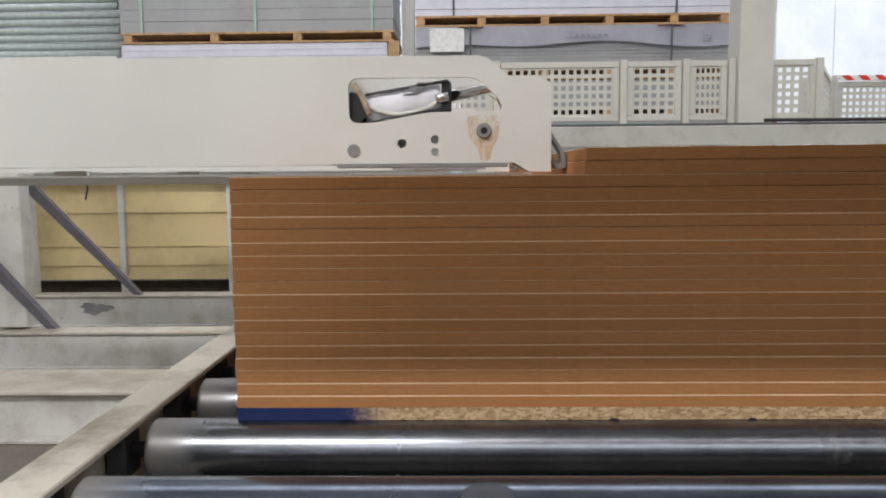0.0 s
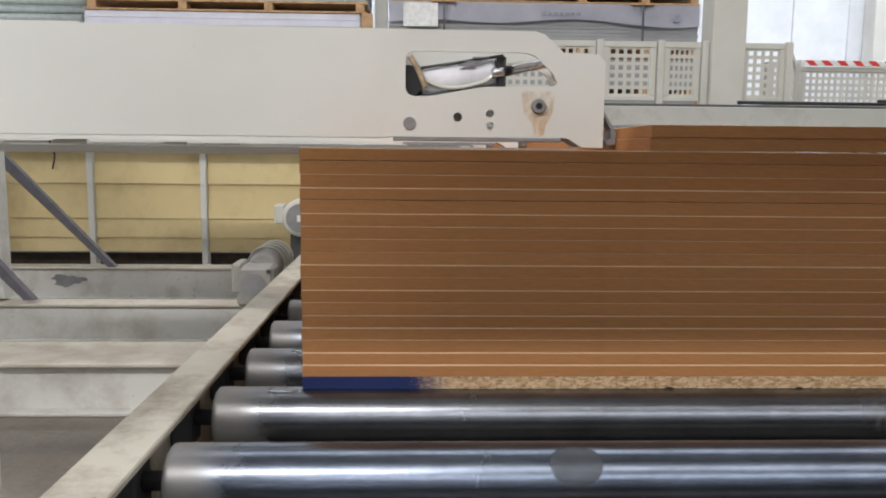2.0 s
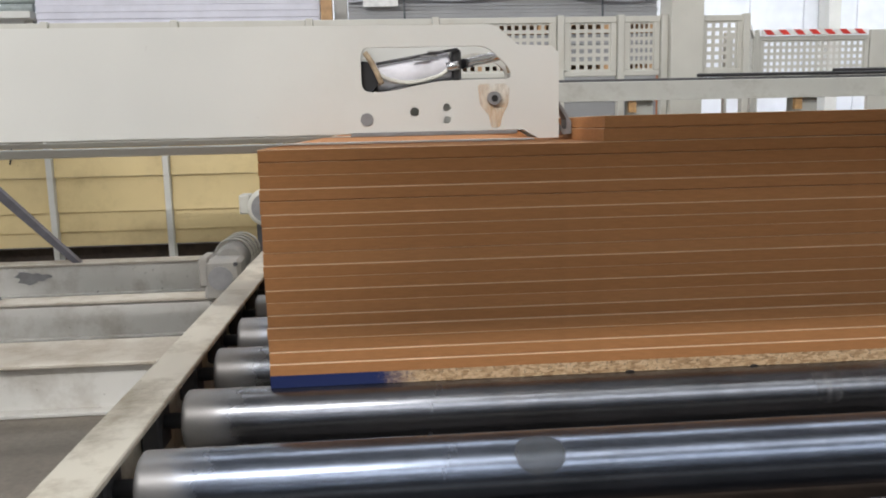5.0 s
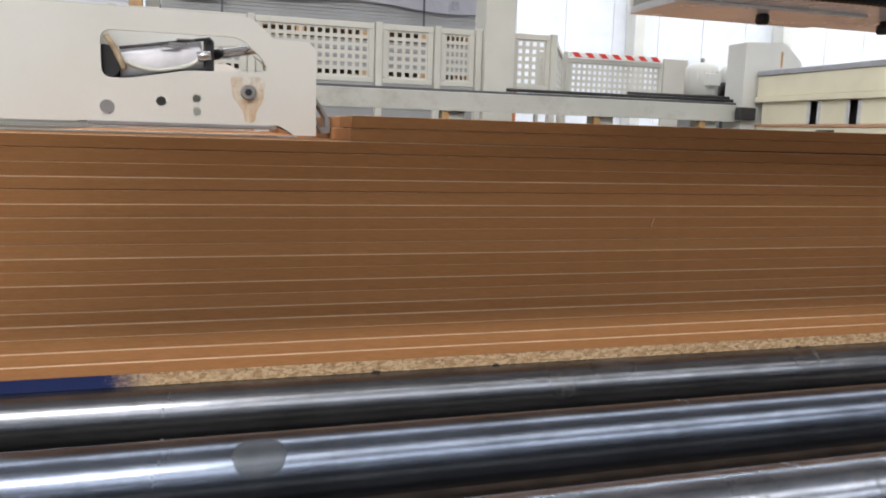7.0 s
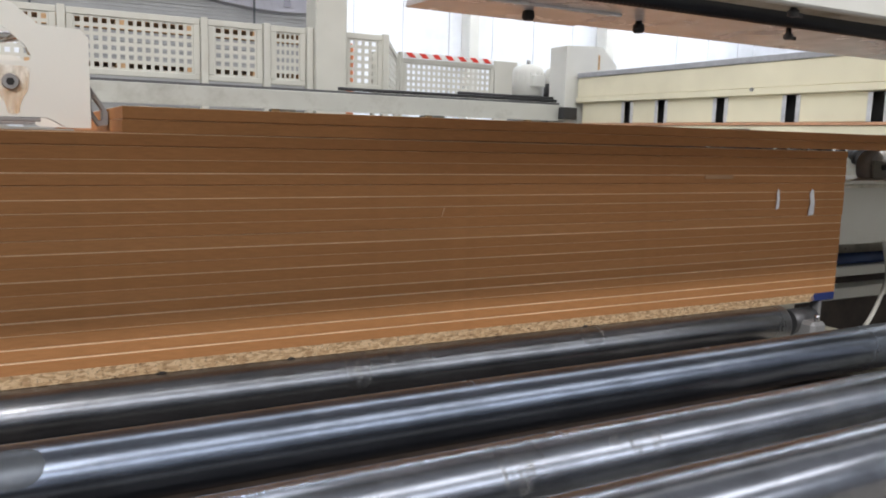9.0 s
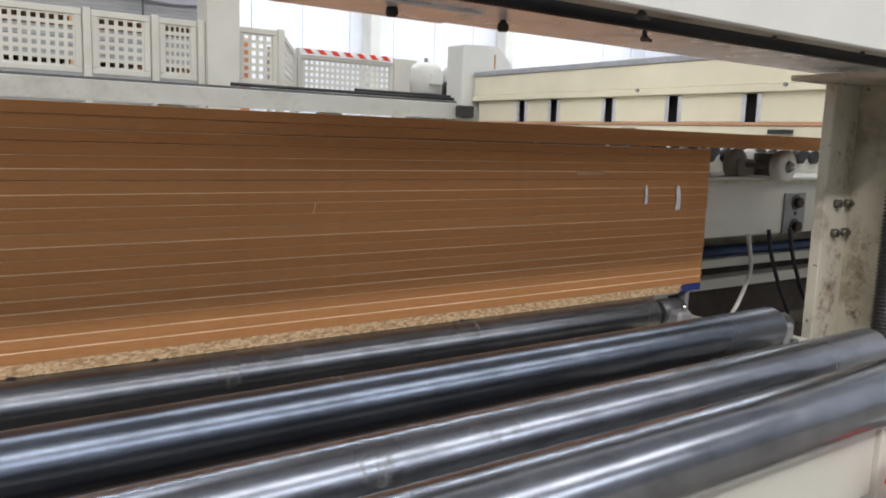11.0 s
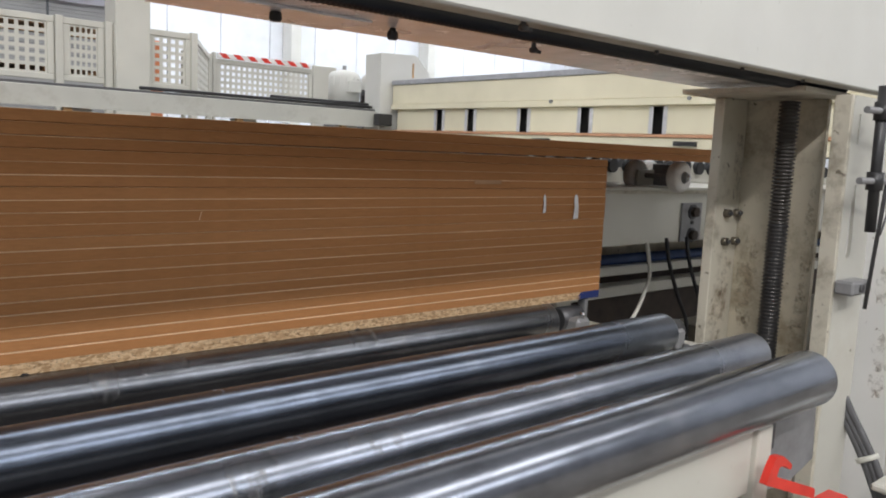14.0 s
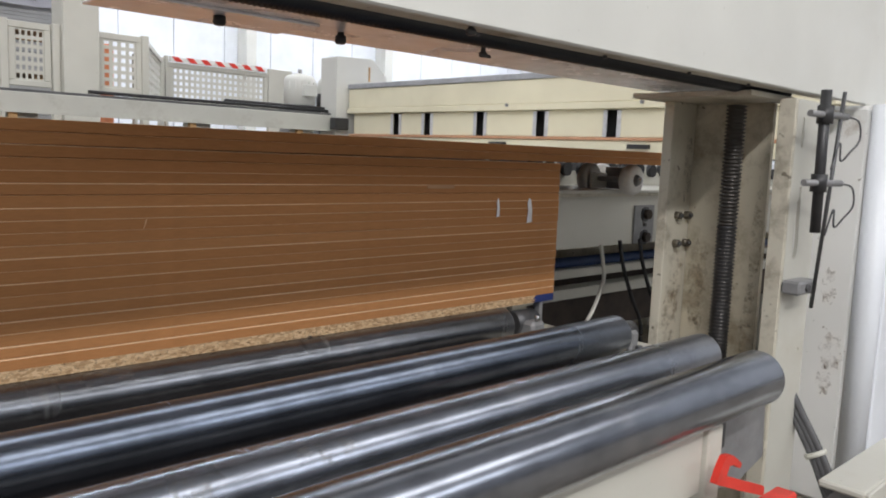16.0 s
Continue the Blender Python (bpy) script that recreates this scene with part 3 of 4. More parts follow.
    plate(stain, rounded([(-0.136, 1.022), (-0.082, 1.022), (-0.084, 0.988), (-0.096, 0.968), (-0.098, 0.950), (-0.114, 0.950), (-0.116, 0.968), (-0.132, 0.988)], 0.008), [], -0.0008, -0.0002)
    part("rust_stain", stain, RUSTP, ob, "orange rust run under the bolt")
    part("plug", tube(B(), (-0.318, -0.0015, 0.968), (-0.318, 0.0, 0.968), 0.0105, n=18), GREYSTEEL, ob, "grey blanking plug")
    fin = B()
    plate(fin, [(0.0, 1.000), (0.016, 0.975), (0.026, 0.958), (0.026, 0.938), (0.012, 0.936), (0.0, 0.955)], [rounded([(0.003, 0.985), (0.018, 0.962), (0.018, 0.945), (0.012, 0.945), (0.003, 0.96)], 0.003)], 0.02, 0.06)
    part("push_finger", fin, GREYSTEEL, ob, "grey steel push finger")
    return ob


mr, ntr, br = nodes_of("rust_run")
ntr.links.new(ramp(ntr, noise_of(ntr, 60, 6), [(0.3, (0.80, 0.62, 0.42)), (0.7, (0.76, 0.46, 0.20))]), br.inputs["Base Color"])
ntr.links.new(ramp(ntr, noise_of(ntr, 45, 6, 0.7, (1, 1, 0.4)), [(0.36, (0.0,)), (0.72, (0.40,))]), br.inputs["Alpha"])
RUSTPALE = plain("rusty_pale_steel", (0.42, 0.33, 0.22), 0.6, 0, 0.4, 40)
br.inputs["Roughness"].default_value = 0.7
RUSTP = mr
TIP = XB - 0.028
car = thing("pusher", "cream steel pusher with a row of arms behind the stack", "machine")
part("cross_beam", box(B(), -2.62, -2.25, 0.10, 3.7, 1.135, 1.40, 0.006), WHITE, car)
part("end_post", box(B(), -2.60, -2.32, 0.02, 0.12, 0.0, 1.134, 0.006), WHITE, car)
for k in range(4):
    arm(ARMY + ARMGAP * k)

# ---- overhead beam over the stack ----
over = thing("overhead_beam", "white painted overhead machine beam with a dusty underside", "machine beam")
part("underside_plate", box(B(), 0.885, 2.62, -0.335, -0.10, 1.128, 1.136, 0.002), GLOSSWHITE, over)
part("far_web", box(B(), 0.885, 2.62, -0.112, -0.102, 1.137, 1.488), WHITE, over)
part("front_panel", box(B(), -0.35, 4.4, -0.475, -0.460, 1.118, 1.50, 0.003), WHITE, over)
part("front_lip", box(B(), -0.35, 2.62, -0.459, -0.425, 1.120, 1.126), WORN, over)
part("top_plate", box(B(), 0.885, 2.62, -0.459, -0.10, 1.49, 1.498), WHITE, over)
part("splice_plate", box(B(), 0.878, 1.18, -0.235, -0.112, 1.1235, 1.1275, 0.001), GLOSSWHITE, over)
bm = B()
prof = []
for k in range(520):
    prof += [(k * 0.008, 0.0235), (k * 0.008 + 0.004, 0.0265)]
lathe(bm, (-0.05, -0.388, 1.134), (2.5, -0.388, 1.134), [p for p in prof if p[0] < 2.5], 14)
part("ribbed_hose", bm, HOSE, over, "black ribbed hose along the beam")
for x, y in ((1.035, -0.199), (1.244, -0.199)):
    part("knob", lathe(B(), (x, y, 1.1275), (x, y, 1.106), [(0, 0.005), (0.004, 0.0055), (0.005, 0.0085), (0.014, 0.0095), (0.018, 0.007)], 16), RUBBER, over, "black rubber stop")
for x, y in ((1.470, -0.297), (1.285, -0.452)):
    part("wing_screw", lathe(B(), (x, y, 1.1275), (x, y, 1.104), [(0, 0.004), (0.010, 0.0045), (0.012, 0.0075), (0.018, 0.0075), (0.02, 0.004)], 12), DARKSTEEL, over)
    part("wing", box(B(), x, x + 0.018, y - 0.002, y + 0.002, 1.108, 1.114, 0.001), DARKSTEEL, over)
for x in (1.62, 1.9, 2.15):
    part("screw", tube(B(), (x, -0.440, 1.114), (x, -0.440, 1.120), 0.004, n=8), DARKSTEEL, over)

# ---- lifting column ----
col = thing("lift_column", "stained cream channel column with a ribbed screw cover", "machine column")
part("rear_flange", box(B(), 2.300, 2.415, -0.176, -0.148, 0.0, 1.10, 0.002), CHIPPED, col)
part("web", box(B(), 2.416, 2.43, -0.382, -0.148, 0.0, 1.10), SOILED, col)
part("front_flange", box(B(), 2.300, 2.312, -0.484, -0.445, 0.0, 1.10, 0.002), CHIPPED, col)
face = [(2.313, 0.0), (2.313, 1.085), (2.325, 1.10), (2.435, 1.10), (2.455, 1.08), (2.47, 0.5), (2.47, 0.0)]
slot = rounded([(2.350, 0.74), (2.350, 0.86), (2.362, 0.87), (2.362, 0.90), (2.370, 0.90), (2.378, 0.76), (2.374, 0.735), (2.360, 0.728)], 0.006)
part("front_plate", plate(B(), face, [slot, rounded([(2.345, 0.99), (2.345, 1.06), (2.353, 1.06), (2.353, 0.99)], 0.003), disc_hole(2.44, 0.50, 0.005)], -0.484, -0.476), CREAM, col, "cream cover plate with a keyhole slot")
part("inner_angle", box(B(), 2.4165, 2.43, -0.47, -0.395, 0.0, 0.66, 0.002), SOILED, col)
part("head_plate", box(B(), 2.20, 2.45, -0.425, -0.115, 1.101, 1.113, 0.002), WORN, col)
bm = B()
prof = []
for k in range(88):
    prof += [(k * 0.009, 0.0195), (k * 0.009 + 0.002, 0.0245), (k * 0.009 + 0.005, 0.0245), (k * 0.009 + 0.007, 0.0195)]
lathe(bm, (2.335, -0.326, 0.30), (2.335, -0.326, 1.10), prof, 20)
part("screw", bm, plain("oily_screw", (0.06, 0.055, 0.05), 0.35, 0.5), col, "oily dark ribbed lifting screw")
part("screw_foot", box(B(), 2.31, 2.36, -0.351, -0.301, 0.18, 0.30, 0.004), DARKSTEEL, col)
part("lower_cover", lathe(B(), (2.335, -0.326, 0.36), (2.335, -0.326, 0.80), [(0.0, 0.020)] + [(0.002 + 0.0045 * k, 0.0255 if k % 2 else 0.0195) for k in range(96)] + [(0.436, 0.020)], 20), RUBBER, col, "black folded bellows on the screw")
for x in (2.348, 2.396):
    for z in (0.808, 0.734):
        nut = part("nut", tube(B(), (x, -0.190, z), (x, -0.176, z), 0.0115, n=6), plain("oily_nut", (0.16, 0.14, 0.11), 0.4, 0.7), col)
        part("thread", tube(B(), (x, -0.196, z), (x, -0.190, z), 0.006, n=10), DARKSTEEL, nut)
part("bracket", box(B(), 2.30, 2.40, -0.53, -0.486, 0.652, 0.684, 0.005), GREYSTEEL, col, "grey clamp bracket")
part("bracket_screw", tube(B(), (2.34, -0.535, 0.668), (2.34, -0.53, 0.668), 0.009, n=12), DARKSTEEL, col)
rod = thing("sensor_rod", "dark round sensor rod with two clamped switches", "sensor")
part("rod", tube(B(), (2.315, -0.545, 0.80), (2.305, -0.545, 1.117), 0.0115, n=16), BLACKBOX, rod)
for z in (1.063, 0.912):
    cl = part("clamp", tube(B(), (2.31, -0.545, z - 0.02), (2.31, -0.545, z + 0.02), 0.0175, n=16), BLACKBOX, rod)
    part("switch", tube(B(), (2.25, -0.536, z), (2.39, -0.563, z), 0.0075, n=12), GREYSTEEL, cl, "grey proximity switch")
    part("wire", bent(B(), [(2.39, -0.563, z), (2.42, -0.578, z - 0.01), (2.425, -0.582, z - 0.05), (2.40, -0.572, z - 0.08), (2.375, -0.563, z - 0.10), (2.37, -0.56, z - 0.06), (2.345, -0.555, z - 0.12)], 0.0022), DARKSTEEL, cl)
part("stay", tube(B(), (2.365, -0.562, 1.117), (2.36, -0.535, 0.62), 0.0045, n=8), DARKSTEEL, rod)
cab = thing("machine_cabinet", "tall off-white machine cabinet with brown splash stains", "cabinet")
part("side", box(B(), 2.75, 3.25, -0.495, -0.30, 0.0, 1.117, 0.012), SPLASHED, cab)
part("rounded_post", tube(B(), (2.765, -0.525, 0.0), (2.765, -0.525, 1.117), 0.034, n=24), WALLWHITE, cab)
part("side_return", box(B(), 2.80, 3.25, -0.557, -0.497, 0.0, 1.117, 0.004), WALLWHITE, cab)
mst, nst, bst = nodes_of("brown_splash")
bst.inputs["Base Color"].default_value, bst.inputs["Roughness"].default_value = (0.34, 0.23, 0.13, 1), 0.8
nst.links.new(ramp(nst, noise_of(nst, 38, 6, 0.75), [(0.48, (0,)), (0.68, (0.6,))]), bst.inputs["Alpha"])
for y, z, ry, rz in ((-0.452, 0.44, 0.034, 0.05), (-0.44, 0.36, 0.02, 0.045), (-0.43, 0.62, 0.02, 0.05)):
    spot = B()
    ring = [spot.verts.new((2.7493, y + ry * (1 + 0.2 * math.sin(3 * k)) * math.cos(k * math.pi / 10), z + rz * (1 + 0.2 * math.sin(2 * k)) * math.sin(k * math.pi / 10))) for k in range(20)]
    spot.faces.new(ring)
    part("splash", spot, mst, cab, "brown oil splash")
for x, z, rx, rz in ((2.37, 0.66, 0.035, 0.07), (2.35, 0.54, 0.04, 0.08), (2.39, 0.93, 0.02, 0.09)):
    spot = B()
    ring = [spot.verts.new((x + rx * math.cos(k * math.pi / 10), -0.1766, z + rz * (1 + 0.2 * math.sin(2 * k)) * math.sin(k * math.pi / 10))) for k in range(20)]
    spot.faces.new(ring)
    part("oil_stain", spot, mst, col, "dark brown oil stain")
for y, z, ry, rz in ((-0.365, 0.75, 0.014, 0.16), (-0.215, 0.62, 0.03, 0.12), (-0.36, 0.52, 0.018, 0.12)):
    spot = B()
    ring = [spot.verts.new((2.4155, y + ry * math.cos(k * math.pi / 10), z + rz * (1 + 0.15 * math.sin(2 * k)) * math.sin(k * math.pi / 10))) for k in range(20)]
    spot.faces.new(ring)
    part("oil_stain", spot, mst, col, "dark brown oil stain")
bundle = thing("cable_bundle", "grey cables tied together beside the column", "cables")
for k in range(3):
    part("cable", bent(B(), [(2.45, -0.40 - 0.008 * k, 0.46), (2.455, -0.445 - 0.012 * k, 0.39), (2.46, -0.476 - 0.014 * k, 0.33), (2.46, -0.514 - 0.014 * k, 0.27), (2.46, -0.552 - 0.014 * k, 0.20), (2.47, -0.59 - 0.012 * k, 0.10), (2.48, -0.61 - 0.012 * k, 0.0)], 0.0095), GREYRUBBER, bundle)
part("cable_tie", tube(B(), (2.46, -0.540, 0.248), (2.46, -0.546, 0.238), 0.027, n=12), CABLEWHITE, bundle)
hook = thing("red_latch", "bright red painted hook latch on a bar", "latch")
bm = B()
plate(bm, rounded([(1.643, 0.436), (1.655, 0.457), (1.671, 0.476), (1.693, 0.473), (1.729, 0.450), (1.724, 0.442), (1.699, 0.455), (1.684, 0.456), (1.677, 0.441), (1.825, 0.384), (1.825, 0.366), (1.750, 0.394)], 0.004), [], -0.690, -0.678)
part("hook", bm, RED, hook)
part("bar", box(B(), 1.845, 1.925, -0.71, -0.67, 0.318, 0.352, 0.004), RED, hook)
part("post", box(B(), 1.88, 1.92, -0.71, -0.67, 0.0, 0.317, 0.003), DARKSTEEL, hook)
low = thing("floor_bracket", "pale metal bracket with a dark roller near the floor", "bracket")
part("arm", box(B(), 2.00, 2.36, -0.80, -0.715, 0.345, 0.36, 0.004), CREAM, low)
part("arm_lip", box(B(), 2.00, 2.36, -0.808, -0.801, 0.325, 0.36, 0.002), CREAM, low)
part("roller", tube(B(), (2.03, -0.757, 0.302), (2.30, -0.757, 0.302), 0.036, n=24), GREYSTEEL, low)
part("stem", box(B(), 2.305, 2.355, -0.78, -0.74, 0.0, 0.344, 0.004), WORN, low)

# ---- table with wheels beside the stack ----
tab = thing("feed_table", "cream steel feed table with rows of black wheels", "machine table")
part("side_beam", box(B(), 2.13, 4.3, 0.145, 0.165, 0.682, 0.845, 0.002), CREAM, tab)
part("beam_lip", box(B(), 2.13, 4.3, 0.130, 0.1445, 0.836, 0.845, 0.001), WORN, tab)
part("top_ledge", box(B(), 2.13, 4.3, 0.12, 2.9, 0.846, 0.856, 0.002), CREAM, tab)
part("lower_panel", box(B(), 2.13, 4.3, 0.36, 0.37, 0.42, 0.69), SOILED, tab)
# this strip and the bottom one colour in the shade of the open gaps
part("rail_gap_shade", box(B(), 2.13, 4.3, 0.335, 0.359, 0.50, 0.56), RUSTSHADE, tab)
part("middle_rail", box(B(), 2.13, 4.3, 0.27, 0.33, 0.563, 0.592, 0.003), CREAM, tab)
part("lower_rail", box(B(), 2.13, 4.3, 0.27, 0.33, 0.494, 0.529, 0.003), CREAM, tab)
part("bottom_gap_shade", box(B(), 2.13, 4.3, 0.30, 0.33, 0.37, 0.49), RUSTSHADE, tab)
part("blue_pipe", tube(B(), (2.13, 0.30, 0.612), (4.3, 0.30, 0.606), 0.017, n=16), BLUETUBE, tab)
for x, y in ((2.2, 0.25), (4.2, 0.25), (2.2, 2.7), (4.2, 2.7)):
    part("leg", box(B(), x, x + 0.07, y, y + 0.07, 0.0, 0.845, 0.003), WORN, tab)
part("bolt_plate", box(B(), 2.642, 2.755, 0.138, 0.1445, 0.682, 0.806, 0.002), GREYSTEEL, tab)
part("small_screw", tube(B(), (2.70, 0.133, 0.743), (2.70, 0.138, 0.743), 0.006, n=10), DARKSTEEL, tab)
for z in (0.777, 0.703):
    part("washer", tube(B(), (2.70, 0.134, z), (2.70, 0.138, z), 0.024, n=20), DARKSTEEL, tab)
    part("bolt", tube(B(), (2.70, 0.120, z), (2.70, 0.134, z), 0.017, n=6), RUSTSHADE, tab)
for k in range(5):
    y = 0.42 + 0.5 * k
    part("wheel_rail", box(B(), 2.13, 4.3, y - 0.012, y + 0.012, 0.857, 0.905), CREAM, tab)
    for j in range(24):
        x = 2.17 + 0.088 * j
        part("wheel", tube(B(), (x, y - 0.030, 0.912), (x, y - 0.0125, 0.912), 0.024, n=16), RUBBER, tab)
for x, y in ((2.53, 0.10), (2.53, 0.255), (2.66, 0.30)):
    w = thing("guide_wheel", "white nylon guide wheel on a cream bracket", "wheel", "guide wheels", (x, y, 0.888))
    part("tyre", lathe(B(), (0, -0.032, 0), (0, 0.008, 0), [(0, 0.034), (0.004, 0.043), (0.012, 0.0465), (0.028, 0.0465), (0.036, 0.043), (0.040, 0.034)], 28), NYLON, w)
    part("hub", lathe(B(), (0, -0.044, 0), (0, -0.031, 0), [(0, 0.011), (0.004, 0.013), (0.013, 0.019)], 20), GREYSTEEL, w)
    part("axle", tube(B(), (0, -0.050, 0), (0, 0.03, 0), 0.006, n=12), CHROME, w)
part("wheel_bracket", box(B(), 2.575, 2.585, 0.113, 0.215, 0.857, 0.925, 0.002), GREYSTEEL, tab)
part("wheel_bracket", box(B(), 2.49, 2.574, 0.205, 0.213, 0.857, 0.905, 0.002), CREAM, tab)
part("wheel_axle", tube(B(), (2.53, 0.108, 0.888), (2.53, 0.222, 0.888), 0.008, n=12), GREYSTEEL, tab)
bm = bent(B(), [(2.455, 0.13, 0.69), (2.46, 0.115, 0.60), (2.435, 0.11, 0.545), (2.389, 0.10, 0.495), (2.33, 0.09, 0.45)], 0.006)
solid("pale_cable", bm, CABLEWHITE, "pale plastic air hose hanging under the table", "cable")
for x in (2.54, 2.65):
    bm = bent(B(), [(x, 0.12, 0.70), (x + 0.02, 0.115, 0.62), (x + 0.07, 0.11, 0.52), (x + 0.12, 0.10, 0.42), (x + 0.12, 0.10, 0.30), (x + 0.12, 0.10, 0.0)], 0.006)
    solid("black_cable", bm, RUBBER, "black cable hanging under the table", "cable", "hanging cables")

# ---- saw beam across the line ----
saw = thing("saw_beam", "long pale-cream pressure beam of a panel saw with dark slots", "machine beam")
part("cover", box(B(), 4.38, 4.9, 0.2, 4.06, 1.292, 1.448, 0.006), PALECREAM, saw)
part("grey_cap", box(B(), 4.37, 4.9, 0.2, 4.06, 1.4485, 1.487, 0.004), GREYCAP, saw)
part("ledge", box(B(), 4.365, 4.9, 0.2, 4.06, 1.25, 1.291, 0.004), PALECREAM, saw)
# sheet added behind the panels, its black colour is the shade in the slots
part("slot_shade_sheet", box(B(), 4.47, 4.5, 0.2, 4.06, 0.98, 1.25), HOLESHADE, saw)
slots = [3.46, 3.10, 2.555, 2.015, 1.47, 0.93, 0.39]
ends = [4.06] + slots + [0.2]
for a, b in zip(ends, ends[1:]):
    part("panel", box(B(), 4.40, 4.42, b + 0.05, a - 0.05, 1.085, 1.2495, 0.004), PALECREAM, saw)
for y in slots:
    part("slot_frame", box(B(), 4.392, 4.40, y + 0.035, y + 0.062, 1.085, 1.245, 0.002), ALU, saw)
    part("slot_frame", box(B(), 4.392, 4.40, y - 0.062, y - 0.035, 1.085, 1.245, 0.002), ALU, saw)
part("orange_strip", box(B(), 4.385, 4.42, 0.2, 4.06, 1.066, 1.084, 0.002), plain("orange_strip", (0.55, 0.30, 0.18), 0.5), saw)
part("lower_lip", box(B(), 4.395, 4.46, 0.2, 4.06, 0.985, 1.065, 0.003), PALECREAM, saw)
part("base", box(B(), 4.45, 5.0, 0.2, 4.06, 0.0, 0.93, 0.005), CREAM, saw)
for y in (3.25, 2.3, 1.2):
    part("dark_clip", box(B(), 4.37, 4.395, y, y + 0.14, 1.02, 1.045), BLACKBOX, saw)
for y in (2.28, 1.25):
    part("eye_screw", tube(B(), (4.352, y, 1.285), (4.366, y, 1.285), 0.011, n=12), GREYSTEEL, saw)
end = thing("saw_end_block", "white end block of the saw beam with a sloping edge", "machine housing")
bm = B()
plate(bm, rounded([(4.275, 0.0), (4.275, 1.705), (4.62, 1.72), (4.65, 1.71), (4.80, 1.575), (4.80, 0.0)], 0.012), [], 4.09, 4.31)
part("body", bm, WHITE, end)
part("black_sensor", box(B(), 4.215, 4.36, 4.02, 4.088, 1.114, 1.209, 0.006), BLACKBOX, end)
part("slot", box(B(), 4.60, 4.615, 4.084, 4.0885, 1.53, 1.65), RUSTY, end)

# ---- bridge beam ----
bridge = thing("bridge_beam", "long grimy off-white bridge rail on brackets", "machine rail")
part("beam", box(B(), -3.2, 4.272, 4.12, 4.32, 1.105, 1.228, 0.004), BRIDGEPAINT, bridge)
part("rail", box(B(), -3.2, 4.272, 4.15, 4.28, 1.229, 1.246, 0.002), DARKSTEEL, bridge, "dark oily guide rail")
part("lower_lip", box(B(), -3.2, 4.272, 4.10, 4.119, 1.098, 1.112), BRIDGEPAINT, bridge)
part("rod", tube(B(), (2.35, 4.17, 1.262), (4.25, 4.17, 1.262), 0.012, n=8), RUBBER, bridge)
part("rod", tube(B(), (3.35, 4.22, 1.285), (4.25, 4.22, 1.285), 0.012, n=8), RUBBER, bridge)
for x in (-2.9, 1.88, 3.05, 3.95):
    part("leg", box(B(), x, x + 0.16, 4.16, 4.28, 0.0, 1.10, 0.004), BRIDGEPAINT, bridge)
    part("foot_pad", box(B(), x - 0.02, x + 0.03, 4.12, 4.155, 1.02, 1.097), RUSTY, bridge)
for i, (x, r, dark) in enumerate(((4.35, 0.14, False), (4.66, 0.105, True))):
    mo = thing("saw_motor", "white electric motor with a dark base" if dark else "white electric motor with a domed top", "motor", "saw motors", (x, 4.75, 0.0))
    part("pedestal", box(B(), -0.13, 0.13, -0.12, 0.12, 0.0, 1.30, 0.006), GREYSTEEL, mo)
    part("housing", lathe(B(), (0, 0, 1.301), (0, 0, 1.60), [(0, r), (0.235, r), (0.262, r * 0.94), (0.285, r * 0.74), (0.292, r * 0.45), (0.30, r * 0.40)], 28), WHITE, mo)
    for k in range(7):
        a = math.pi * (1.08 + 0.14 * k)
        part("cooling_fin", box(B(), r * math.cos(a) - 0.004, r * math.cos(a) + 0.004, r * math.sin(a) - 0.012, r * math.sin(a), 1.46, 1.53, 0.001), WHITE, mo)
    part("base_ring", lathe(B(), (0, 0, 1.302), (0, 0, 1.45), [(0, r + 0.008), (0.14 if dark else 0.02, r + 0.008), (0.145 if dark else 0.025, r)], 28), BLACKBOX, mo)
    part("lifting_eye", tube(B(), (0, 0, 1.60), (0, 0, 1.64), 0.018, n=10), GREYSTEEL, mo)
    part("terminal_box", box(B(), -0.06, 0.06, -r - 0.05, -r + 0.02, 1.40, 1.50, 0.006), WHITE, mo)

# ---- perforated fence ----
FY, FZ0, FZ1 = 4.9, 1.31, 1.755


def guard_panel(owner, m, w, z0, z1, cols, rows, hole=0.57):
    """A sheet of square holes in a painted frame, under the fence or gate that it belongs to."""
    bm = B()
    sx, sz = (w - 0.09) / cols, (z1 - z0 - 0.087) / rows
    for j in range(rows + 1):
        zc = z0 + 0.041 + j * sz
        hz = sz * (1 - hole) / 2
        box(bm, 0.045, w - 0.045, -0.002, 0.002, max(zc - hz, z0 + 0.041), min(zc + hz, z1 - 0.046))
    for i in range(cols + 1):
        xc = 0.045 + i * sx
        hx = sx * (1 - hole) / 2
        for j in range(rows):
            za = z0 + 0.041 + j * sz + sz * (1 - hole) / 2
            box(bm, max(xc - hx, 0.045), min(xc + hx, w - 0.045), -0.0019, 0.0019, za, za + sz * hole)
    ob = part("panel", bm, CREAM, owner)
    ob.matrix_basis = m
    part("frame_top", box(B(), 0.0, w, -0.015, 0.015, z1 - 0.045, z1, 0.003), CREAM, ob)
    part("frame_bottom", box(B(), 0.0, w, -0.015, 0.015, z0, z0 + 0.04, 0.003), CREAM, ob)
    part("frame_side", box(B(), 0.0, 0.045, -0.015, 0.015, z0 + 0.041, z1 - 0.046, 0.003), CREAM, ob)
    part("frame_side", box(B(), w - 0.045, w, -0.015, 0.015, z0 + 0.041, z1 - 0.046, 0.003), CREAM, ob)
    return ob


